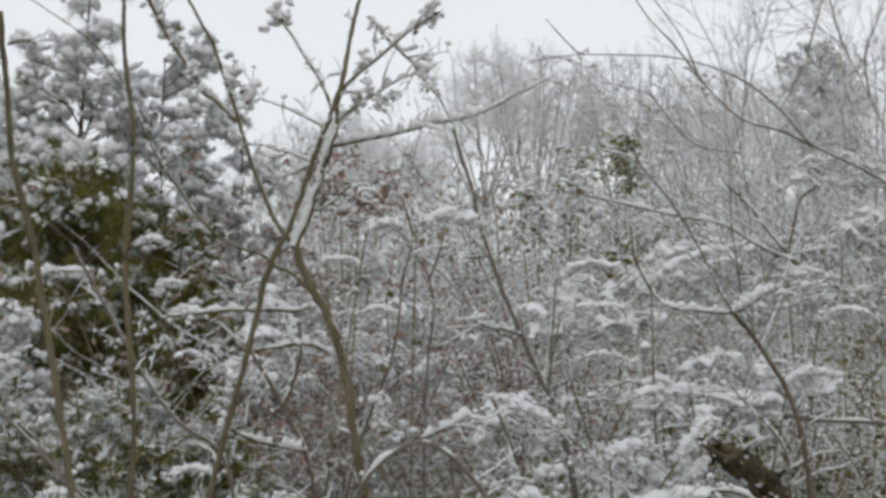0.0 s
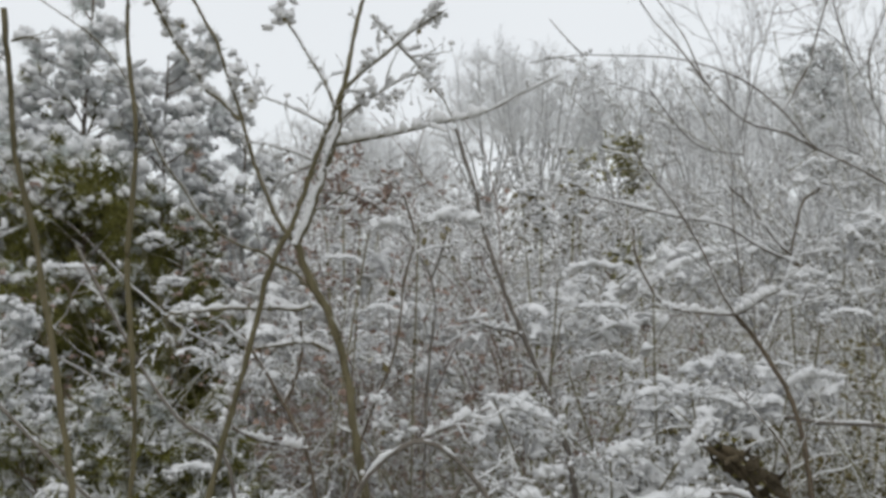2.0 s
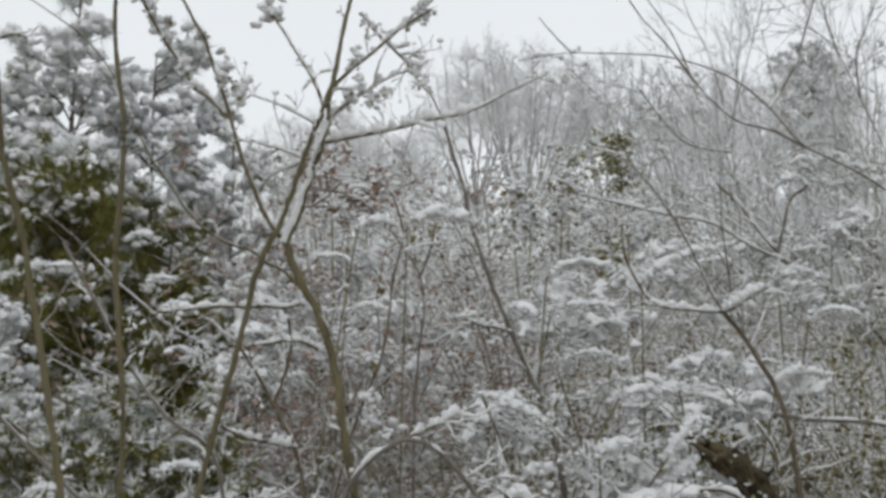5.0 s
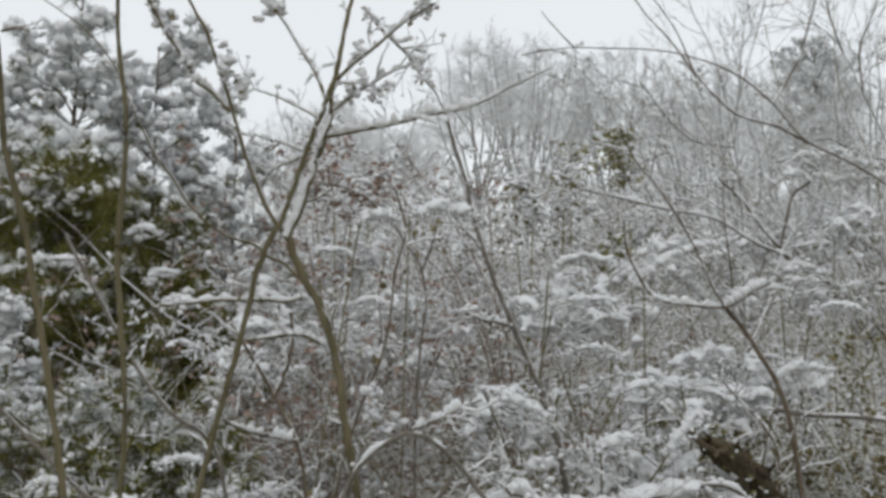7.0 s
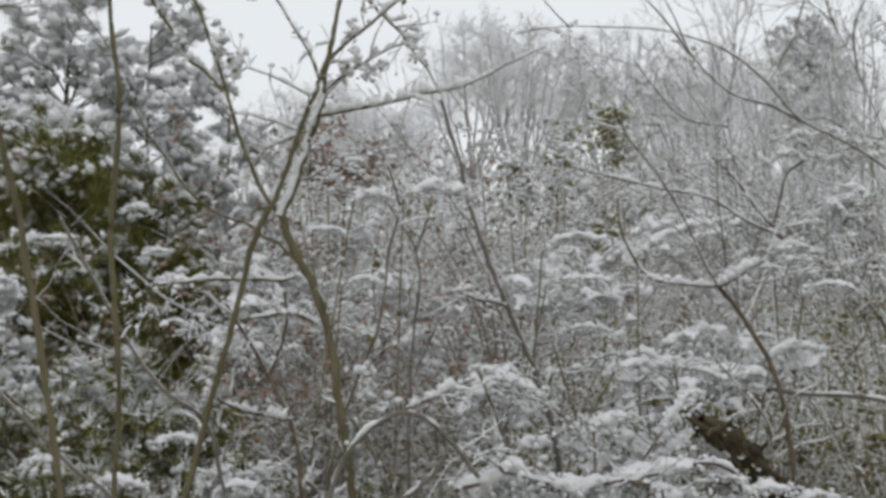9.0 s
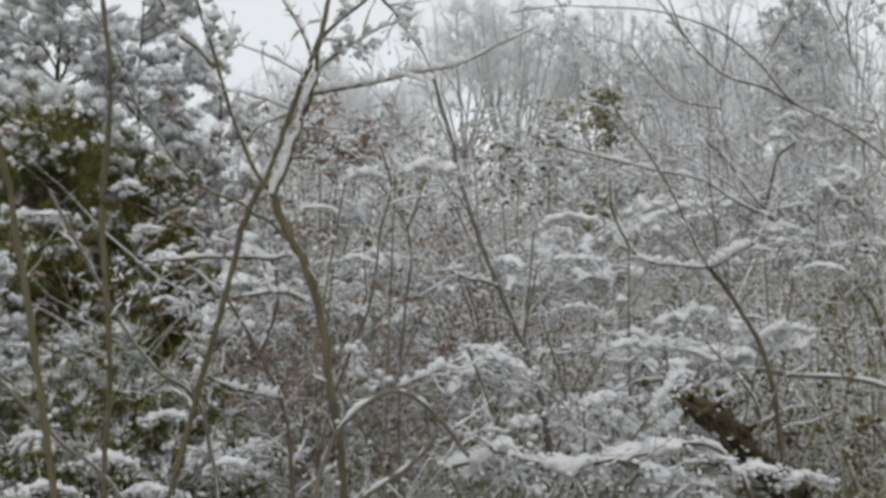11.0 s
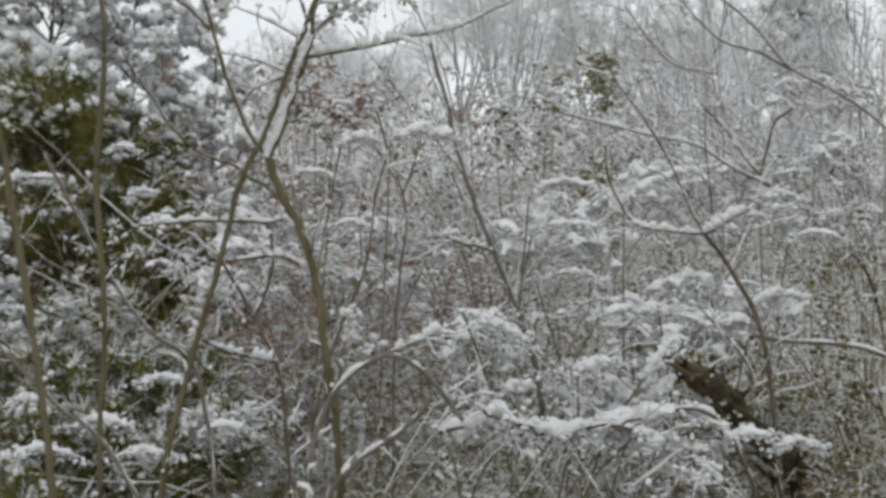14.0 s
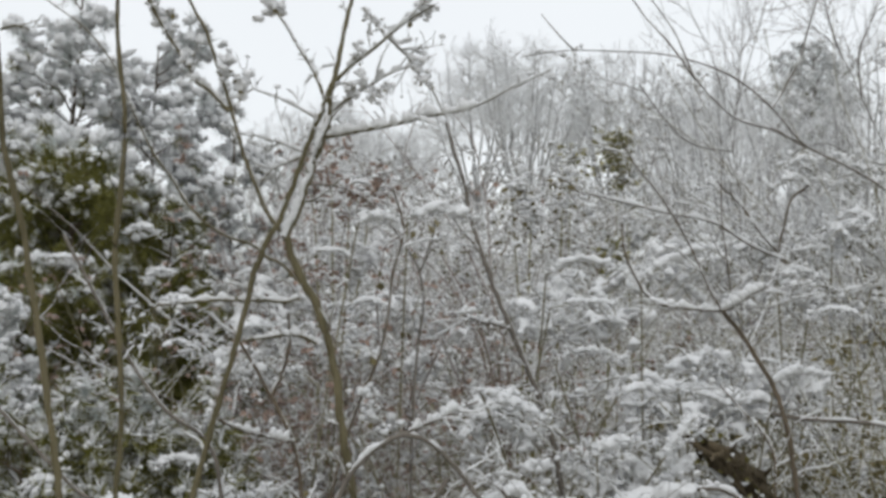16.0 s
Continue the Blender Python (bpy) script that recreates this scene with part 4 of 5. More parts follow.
leafy_shrub(0.86, 8.80, 2.31, 0.14, 260, 24, "brown")
leafy_shrub(0.61, 8.50, 2.16, 0.12, 270, 20, "brown")


# ---- pines ----
def pine(name, label, seed, height, limbs, reach, needle, snow, per_tuft=46, bare=0.08, loaded=0.5, rime=(0.42, 1.15)):
    rng = np.random.default_rng(seed)
    thing = tagged(new(name), label, "pine tree", "pines")
    trunk_pts = grown(rng, [[0, 0, -0.15]], [[0.02, 0, 1]], [height + 0.15], 14, 0.02, 0.0)
    wood = Geo(seed + 1)
    wood.tubes(trunk_pts, taper([height * 0.011], 14, 0.15), None, 8, None, 0.04)
    part("trunk", wood, BROWN_BARK, thing)
    f = bare + (0.985 - bare) * (1 - rng.uniform(size=limbs) ** (0.5 if bare < 0.3 else 0.8))
    f[:3] = 0.8, 0.9, 0.96
    s = np.stack([np.interp(f * 13, np.arange(14), trunk_pts[0, :, k]) for k in range(3)], axis=1)
    a = rng.uniform(0, 6.283, limbs)
    h = np.stack([np.cos(a), np.sin(a), 0.25 + 0.5 * f], axis=1)
    long = reach * (1.10 - f) ** 0.8 * rng.uniform(0.6, 1.15, len(s)) + 0.12
    if bare > 0.3:
        # an older, rounded crown
        long = reach * 0.6 * np.sqrt(np.clip(1 - ((f - 0.76) / 0.25) ** 2, 0.12, 1)) * rng.uniform(0.7, 1.1, limbs)
    limb = grown(rng, s, h, long, 7, 0.12, 0.15)
    limb_r = taper(0.007 + 0.005 * long, 7, 0.3)
    for k in range(len(limb)):
        bough = Geo(seed + 10 + k)
        bough.tubes(limb[k:k + 1], limb_r[k:k + 1], None, 5)
        part("limb", bough, BROWN_BARK, thing)
    s2, h2, f2 = sprouts(rng, limb, 5, 0.25, 1.0, 0.8, 0.15)
    twig = grown(rng, s2, h2, rng.uniform(0.10, 0.30, len(s2)) * (0.5 + 0.3 * reach), 4, 0.18, 0.15)
    twig_r = taper(np.full(len(s2), 0.0045), 4, 0.5)
    thin = Geo(seed + 2)
    thin.tubes(twig, twig_r, None, 4)
    part("brushwood", thin, BROWN_BARK, thing, kind="stuff")
    ends = np.concatenate([twig[:, -1], limb[:, -1], limb[:, -2], limb[:, -4]])
    ways = np.concatenate([unit(twig[:, -1] - twig[:, -2])] + [unit(limb[:, -1] - limb[:, -2])] * 3)
    # upright tufts: green needles, and as many plastered white where snow has caught
    high = ends[:, 2] / height
    out = np.hypot(ends[:, 0], ends[:, 1]) / (reach * (1.15 - high) + 0.1)
    up_way = unit(ways + np.array([0, 0, 0.3]))
    frost = rng.uniform(*rime, len(ends)) < high
    for title, these, mat, look_like in (("needles", ~frost, needle, "long dark olive-green needles in tufts"),
                                         ("rimed_needles", frost, BLUE_NEEDLE, "grey-green needles furred with rime")):
        green = Geo(seed + 3)
        green.needles(ends[these], up_way[these], per_tuft, 0.14, 0.0042, 0.85)
        part(title, green, mat, thing, look_like, kind="stuff")
    lay = Geo(seed + 4)
    picked = rng.uniform(size=len(ends)) < loaded * np.clip(1.75 * high - 0.2, 0.02, 2) * np.clip(out * 1.6, 0.25, 1.1)
    lay.needles(ends[picked] + np.array([0, 0, 0.03]), unit(up_way[picked] + np.array([0, 0, 0.5])), 12, 0.12, 0.007, 0.7)
    snow_cover(lay, limb, limb_r, snow * 0.4, 5, 0.4)
    chosen = np.repeat(ends[picked], 5, axis=0)
    chosen = chosen + rng.normal(size=chosen.shape) * snow * np.array([0.7, 0.7, 0.3]) + np.array([0, 0, 0.6]) * snow
    big = snow * rng.uniform(0.22, 0.82, len(chosen))
    lay.lumps(chosen, np.stack([big * rng.uniform(0.9, 1.5, len(big)), big, big * rng.uniform(0.6, 1.0, len(big))], axis=1), 0.8, 2, 0.16, 0.85, 0.8)
    part("snow_load", lay, SNOW, thing, "rounded pads of snow on the needle tufts", kind="stuff")
    return thing


PINES = {
    "young": pine("pine_tree", "young pine with dark needles under rounded snow pads", 41, 4.3, 105, 1.35, NEEDLE, 0.070, 36, 0.03, 1.15, (0.22, 0.90)),
    "slim": pine("pine_tree", "slim young pine carrying heavy snow on its tufts", 43, 3.4, 76, 1.0, NEEDLE, 0.068, 36, 0.03, 1.15, (0.20, 0.85)),
    "dark": pine("pine_tree", "dense dark olive young pine with little snow inside", 47, 2.5, 80, 0.85, NEEDLE, 0.055, 44, 0.03, 0.22, (0.85, 1.3)),
    "seedling": pine("pine_tree", "low pine seedling drooping under wet snow", 49, 1.2, 52, 0.62, NEEDLE, 0.027, 40, 0.03, 1.5, (0.9, 1.6)),
    "far": pine("pine_tree", "distant pine crown frosted white above the thicket", 45, 5.4, 64, 1.7, NEEDLE, 0.06, 34, 0.52, 0.5, (0.35, 1.0)),
}
planted(PINES, [
    ("young", -3.27, 10.72, 20, 0.98), ("young", -4.6, 12.60, 140, 0.9), ("slim", -2.68, 11.26, 60, 1.05),
    ("slim", -1.93, 11.79, 200, 0.92), ("slim", -4.1, 9.65, 300, 0.8), ("dark", -2.85, 8.71, 100, 0.98), ("dark", -2.40, 8.44, 10, 0.98), ("dark", -1.95, 8.58, 220, 0.80), ("dark", -3.2, 8.84, 320, 0.90), ("slim", -3.45, 9.38, 240, 0.75), ("slim", -2.2, 6.03, 33, 0.42), ("slim", -2.75, 12.46, 160, 0.82), ("dark", -1.62, 5.49, 60, 0.38), ("dark", -1.32, 4.09, 150, 0.27),
    ("far", 7.4, 24.1, 10, 1.0), ("slim", 3.75, 24.8, 80, 0.95), ("slim", 3.1, 26.1, 190, 0.85),
    ("dark", -2.62, 9.1, 75, 0.95), ("dark", -3.05, 9.3, 205, 1.0), ("dark", -2.15, 8.9, 185, 0.86), ("dark", -2.2, 7.9, 285, 0.66), ("dark", -2.6, 7.8, 15, 0.66),
    ("far", 8.3, 26.0, 100, 0.97),
    ("seedling", -1.66, 4.90, 280, 0.85), ("seedling", -1.33, 5.00, 320, 0.81), ("seedling", -1.14, 5.20, 300, 0.83), 
])


# ---- woods behind ----
def broadleaf(name, label, seed, height, wide, bark, limbs=10, fine=6, snow=0.03, fork=0.42, fan=False):
    """A bare tree of that height with a rounded crown of upswept limbs."""
    rng = np.random.default_rng(seed)
    thing = tagged(new(name), label, "tree", "bare trees behind the thicket")
    trunk = grown(rng, [[0, 0, -0.3]], [[0.03, 0, 1]], [height * fork], 8, 0.03, 0.0)
    s, h, f = sprouts(rng, trunk, limbs, 0.55, 1.0, 0.6, 0.2)
    # limbs end on a dome of radius wide
    a = np.arange(limbs) * 2.4 + rng.uniform(-0.4, 0.4, limbs)
    r = ((np.arange(limbs) + 0.5) / limbs) ** 0.35
    end = np.stack([np.cos(a) * r * wide * 0.9, np.sin(a) * r * wide * 0.9, height * (0.60 + 0.33 * np.sqrt(1 - 0.9 * r ** 2))], axis=1)
    knee = s * 0.45 + end * 0.55 + np.stack([np.cos(a) * r, np.sin(a) * r, -np.ones(limbs)], axis=1) * height * 0.06
    if fan:
        # limbs spray out of one fork to a broad, rather flat dome
        s, h, f = sprouts(rng, trunk, limbs, 0.8, 1.0, 0.6, 0.2)
        r = np.sqrt((np.arange(limbs) + 0.5) / limbs)
        end = np.stack([np.cos(a) * r * wide, np.sin(a) * r * wide, height * (0.64 + 0.31 * np.sqrt(1 - 0.85 * r ** 3))], axis=1)
        knee = s * 0.5 + end * 0.5 + np.stack([np.cos(a) * r, np.sin(a) * r, -0.6 * r], axis=1) * height * 0.035
    limb = np.stack([smooth_line([s[k], knee[k], end[k]], 9) for k in range(limbs)])
    limb[:, 1:-1] += rng.normal(size=(limbs, 7, 3)) * height * 0.006
    s2, h2, f2 = sprouts(rng, limb, 13 if fan else 12, 0.48 if fan else 0.15, 1.0, 0.95 if fan else 0.75, 0.0)
    branch = grown(rng, s2, h2, height * rng.uniform(0.10, 0.20, len(s2)) * (1.15 - (0.65 if fan else 0.85) * f2), 5, 0.06, 0.03)
    s3, h3, f3 = sprouts(rng, branch, fine, 0.2, 1.0, 0.85 if fan else 0.75, 0.0)
    twig = grown(rng, s3, h3, height * rng.uniform(0.03, 0.08, len(s3)), 3, 0.1, 0.0)
    s4, h4, _ = sprouts(rng, twig, 3 if fan else 2, 0.1, 1.0, 0.8 if fan else 0.6, 0.0)
    tip = grown(rng, s4, h4, height * rng.uniform(0.015, 0.035, len(s4)), 3, 0.14, 0.1)
    wood = Geo(seed + 1)
    wood.tubes(trunk, taper([height * 0.014], 8, 0.5), None, 7)
    part("trunk", wood, bark, thing)
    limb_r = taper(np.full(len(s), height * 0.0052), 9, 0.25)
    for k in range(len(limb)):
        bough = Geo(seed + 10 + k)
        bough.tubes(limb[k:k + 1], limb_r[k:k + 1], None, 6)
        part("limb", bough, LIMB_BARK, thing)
    crown = Geo(seed + 2)
    branch_r = taper(np.full(len(s2), height * 0.0022), 5, 0.35)
    crown.tubes(branch, branch_r, None, 4)
    crown.tubes(twig, taper(np.full(len(s3), height * 0.0011), 3, 0.5), None, 3)
    crown.tubes(tip, taper(np.full(len(s4), height * 0.0008), 3, 0.6), None, 3)
    part("crown", crown, FROSTED_HAZED_TWIG, thing, "fine bare twigs with rime and snow, whitened for haze", kind="stuff")
    lay = Geo(seed + 3)
    snow_cover(lay, limb, limb_r, snow, 5, 0.2)
    snow_cover(lay, branch, branch_r, snow * 0.7, 4, 0.2)
    part("snow_cover", lay, SNOW, thing, kind="stuff")
    return thing


TREES = {
    "oak": broadleaf("bare_tree", "tall bare tree, its rounded rimed crown paled for haze", 61, 8.0, 2.3, LIMB_BARK, 13, 7, 0.03, 0.34),
    "dome": broadleaf("bare_tree", "spreading bare tree with a domed crown of rimed twigs paled for haze", 64, 8.0, 2.35, LIMB_BARK, 14, 6, 0.05, 0.36, True),
    "ash": broadleaf("bare_tree", "tall bare tree with upswept frosted limbs paled for haze", 62, 8.0, 2.2, LIMB_BARK, 10, 5, 0.03, 0.34),
    "young": broadleaf("bare_tree", "slender bare young tree with snowy twigs paled for haze", 63, 5.0, 2.5, FROSTED_HAZED_TWIG, 10, 5, 0.02, 0.20),
}
planted(TREES, [
    ("dome", 2.75, 36.9, 0, 0.96), ("dome", 1.6, 44.2, 130, 1.10), ("dome", 5.5, 38.6, 250, 0.97), ("oak", 4.3, 45.6, 40, 1.0), ("dome", -2.6, 50.9, 20, 0.82), ("dome", -4.8, 53.6, 190, 0.92), ("dome", -0.6, 50.9, 270, 0.76), ("dome", 8.3, 40.2, 80, 0.88), ("dome", 10.2, 41.5, 310, 0.94),
    ("ash", -4.5, 53.6, 10, 0.95), ("oak", -7.0, 56.3, 80, 0.95), ("ash", -2.0, 56.3, 60, 0.9),
    ("oak", 8.5, 42.9, 300, 0.80), ("oak", 14.5, 44.2, 130, 0.95),
    ("young", 5.9, 23.5, 90, 1.10), ("young", 7.6, 21.4, 280, 1.05), ("young", 9.0, 23.5, 30, 1.05),
    ("young", 0.3, 28.1, 70, 0.72), ("young", -1.5, 26.8, 150, 0.76), ("young", -0.6, 25.5, 310, 0.70), ("young", -2.6, 26.8, 230, 0.78),
    ("young", -3.8, 25.5, 85, 0.7), ("young", 6.9, 26.8, 170, 0.95), ("young", 5.1, 19.0, 40, 0.98), ("young", 4.5, 17.7, 260, 0.85),
    ("young", 5.7, 16.0, 200, 0.93), ("young", 5.5, 14.0, 20, 0.82), ("young", 6.6, 17.5, 120, 0.98),
])


def far_wood():
    """The edge of the wood, paled for haze: slender stems too many to count."""
    rng = np.random.default_rng(88)
    n = 480
    x, y = rng.uniform(-32, 32, n), rng.uniform(44, 78, n)
    z = np.array([ground_height(a, b) for a, b in zip(x, y)]) - 0.1
    long = rng.uniform(2.2, 4.6, n)
    stem = grown(rng, np.stack([x, y, z], axis=1), np.stack([rng.normal(size=n) * 0.3, rng.normal(size=n) * 0.2, np.ones(n)], axis=1), long, 5, 0.14, 0.0)
    wood = Geo(89)
    wood.tubes(stem, taper(rng.uniform(0.015, 0.035, n), 5, 0.3), None, 3)
    s, h, f = sprouts(rng, stem, 9, 0.1, 1.0, 1.0, 0.0)
    twig = grown(rng, s, h, rng.uniform(0.2, 0.8, len(s)), 3, 0.25, 0.0)
    wood.tubes(twig, taper(np.full(len(s), 0.012), 3, 0.5), None, 3)
    tagged(part("far_wood", wood, FROSTED_HAZED_TWIG), "edge of the wood, rimed stems and twigs paled for haze", "wood", kind="stuff")


far_wood()


# ---- snow heaps on brambles ----
def snow_heap(x, y, z, wide, high, seed):
    """A cushion of snow held up by the bowed canes of a bramble."""
    rng = np.random.default_rng(seed)
    floor = ground_height(x, y)
    thing = tagged(new("snowy_bramble"), "bramble bowed flat under one thick cushion of snow", "bramble", "snow-cushioned brambles")
    thing.location = (x, y, floor)
    top = z - floor
    n = 5 if high > 0.05 else 2
    a = rng.uniform(0, 6.283, n)
    foot = np.stack([np.cos(a) * top * 0.75, np.sin(a) * top * 0.6 + 0.1, np.full(n, -0.08)], axis=1)
    crest = np.stack([rng.uniform(-0.45, 0.45, n) * wide, rng.uniform(-0.2, 0.2, n) * wide, top - rng.uniform(0.2, 0.6, n) * high], axis=1)
    for k in range(n):
        end = crest[k] + np.array([rng.normal() * 0.12, rng.normal() * 0.1 - 0.05, -0.12])
        line = smooth_line([foot[k], foot[k] * 0.6 + crest[k] * 0.4 + np.array([0, 0, top * 0.25]), crest[k], end], 14)
        wood = Geo(seed + k)
        wood.tubes(line[None], taper([0.005], 14, 0.4), None, 5)
        part("cane", wood, DUSTED_TWIG, thing)
    # crossing bowed twigs caked with snow, lumps grown together on them
    full = min(1.0, high / 0.09)
    m = int(10 + 20 * full)
    turn = rng.normal(size=m) * 0.9
    across = np.stack([np.cos(turn), np.sin(turn), rng.uniform(-0.6, 0.5, m)], axis=1)
    mid = np.stack([rng.normal(size=m) * 0.42 * wide, rng.normal(size=m) * wide * 0.2, top - max(high, 0.02) * rng.uniform(0.0, 2.1, m)], axis=1)
    half = wide * rng.uniform(0.10, 0.34, m)[:, None]
    mat = np.stack([smooth_line([mid[k] - across[k] * half[k] - np.array([0, 0, high * 0.5]), mid[k],
                                 mid[k] + across[k] * half[k] - np.array([0, 0, high * rng.uniform(0.1, 1.2)])], 12) for k in range(m)])
    mat += rng.normal(size=mat.shape) * 0.006
    thin = Geo(seed + 40)
    thin.tubes(mat, np.full((m, 12), 0.004), None, 4)
    part("brushwood", thin, DUSTED_TWIG, thing, kind="stuff")
    lay = Geo(seed + 50)
    snow_cover(lay, mat, np.full((m, 12), 0.004), high * 0.22, 5, 0.4, 0.2, 0.2)
    part("twig_snow", lay, SNOW, thing, kind="stuff")
    # a few bowed twigs carry a thick, joined load; loose crumbs cling round it
    heavy = mat[:max(3, int(4 + 5 * full))].reshape(-1, 3)
    n = len(heavy)
    at = heavy + rng.normal(size=(n, 3)) * np.array([0.16, 0.16, 0.08]) * high
    big = 0.004 + high * rng.uniform(0.10, 0.24, n)
    heap = Geo(seed + 51)
    heap.lumps(at, np.stack([big * rng.uniform(1.1, 1.9, n), big * rng.uniform(0.8, 1.2, n), big * rng.uniform(0.5, 0.8, n)], axis=1), 0.7, 2, 0.15, 0.8, 0.5)
    n = int(140 + 160 * full)
    at = mat[rng.integers(0, m, n), rng.integers(0, 12, n)] + rng.normal(size=(n, 3)) * np.array([0.3, 0.3, 0.2]) * max(high, 0.05)
    crumbs = Geo(seed + 52)
    crumbs.lumps(at, rng.uniform(0.004, 0.013, n), 0.8, 1, 0.2, 0.8, 0.6)
    part("loose_snow", crumbs, SNOW, thing, kind="stuff")
    cushion = part("snow_cushion", heap, SNOW, thing, "thick uneven cushion of fresh snow", kind="stuff")
    fuse = cushion.modifiers.new("fuse", "REMESH")
    fuse.mode, fuse.voxel_size, fuse.use_smooth_shade = "VOXEL", 0.011 if high > 0.05 else 0.007, True
    soften = cushion.modifiers.new("soften", "SMOOTH")
    soften.factor, soften.iterations = 0.5, 2


for k, (x, y, z, wide, high) in enumerate([
    (0.31, 5.23, 1.11, 0.29, 0.09),
    (0.74, 4.82, 0.99, 0.22, 0.09),
    (1.07, 5.76, 1.16, 0.43, 0.11),
    (1.24, 5.36, 1.12, 0.30, 0.10),
    (0.97, 8.04, 1.68, 0.45, 0.19),
    (1.52, 7.50, 1.82, 0.52, 0.15),
    (1.59, 5.36, 1.25, 0.22, 0.10),
    (1.40, 6.03, 1.27, 0.28, 0.10),
    (-0.61, 8.71, 1.84, 0.36, 0.12),
    (0.71, 6.97, 1.47, 0.39, 0.12),
    (-0.98, 6.97, 1.62, 0.30, 0.10),
    (-0.86, 6.43, 1.37, 0.33, 0.09),
    (-2.40, 6.70, 1.30, 0.16, 0.10),
    (2.21, 6.70, 2.31, 0.40, 0.08),
    (1.92, 6.57, 1.87, 0.40, 0.09),
    (2.13, 6.16, 1.91, 0.29, 0.08),
    (1.93, 6.03, 1.64, 0.34, 0.08),
    (0.27, 4.22, 0.88, 0.12, 0.06),
    (-0.98, 5.90, 1.24, 0.18, 0.06),
    (-0.58, 6.70, 1.33, 0.34, 0.09),
    (-0.20, 6.43, 1.22, 0.36, 0.08),
    (-0.47, 7.37, 1.51, 0.38, 0.10),
    (-0.03, 7.37, 1.44, 0.41, 0.10),
    (-0.80, 5.63, 1.21, 0.21, 0.06),
    (-1.48, 4.82, 0.72, 0.29, 0.06),
    (-1.04, 4.96, 0.69, 0.30, 0.06),
    (-0.77, 4.82, 0.78, 0.22, 0.06),
    (-1.34, 5.23, 0.90, 0.29, 0.06),
    (0.38, 4.15, 0.81, 0.12, 0.03),
    (0.58, 4.15, 0.83, 0.13, 0.03),
    (0.78, 4.22, 0.84, 0.12, 0.03),
    (0.93, 4.15, 0.80, 0.08, 0.03),
    (0.97, 4.02, 0.73, 0.07, 0.03),
]):
    snow_heap(x, y, z, wide, high, 900 + 70 * k)


# ---- canes bowed under long pillows of snow ----
def laden_cane(knots, fat, seed):
    rng = np.random.default_rng(seed)
    knots = np.array(knots)
    foot = np.array([knots[0][0] + rng.uniform(-0.4, 0.4), knots[0][1] + rng.uniform(0.35, 0.7), 0])
    foot[2] = ground_height(foot[0], foot[1])
    thing = tagged(new("laden_cane"), "thin cane bowed under a long pillow of snow", "cane", "snow-laden canes")
    thing.location = foot
    line = smooth_line(knots - foot, 16)
    rise = smooth_line([[0, 0, -0.08], line[0] * 0.55 + np.array([0, 0.1, 0.1]), line[0]], 10)
    wood = Geo(seed)
    wood.tubes(np.concatenate([rise[:-1], line])[None], taper([0.0048], 25, 0.5), None, 6)
    part("stem", wood, DUSTED_TWIG, thing)
    n = 40
    f = rng.uniform(0, 15, n)
    i = np.minimum(f.astype(int), 14)
    at = line[i] + (line[i + 1] - line[i]) * (f - i)[:, None]
    ends = np.sin(np.pi * np.clip(f / 15, 0.06, 0.94)) ** 0.5
    big = fat * rng.uniform(0.35, 0.75, n) * ends
    at = at + rng.normal(size=(n, 3)) * fat * np.array([0.3, 0.4, 0.16]) + np.array([0, 0, 0.3]) * fat
    pillow = Geo(seed + 1)
    pillow.lumps(at, np.stack([big * rng.uniform(1.0, 1.7, n), big, big * rng.uniform(0.55, 0.8, n)], axis=1), 0.7, 2, 0.14, 0.75, 0.4)
    load = part("snow_pillow", pillow, SNOW, thing, "soft rounded pillow of fresh snow")
    fuse = load.modifiers.new("fuse", "REMESH")
    fuse.mode, fuse.voxel_size, fuse.use_smooth_shade = "VOXEL", 0.009, True
    soften = load.modifiers.new("soften", "SMOOTH")
    soften.factor, soften.iterations = 0.5, 3
    n = 90
    at = line[rng.integers(0, 16, n)] + rng.normal(size=(n, 3)) * fat * np.array([0.7, 0.6, 0.45])
    crumbs = Geo(seed + 2)
    crumbs.lumps(at, rng.uniform(0.004, 0.013, n), 0.8, 1, 0.2, 0.8, 0.6)
    part("loose_snow", crumbs, SNOW, thing, kind="stuff")


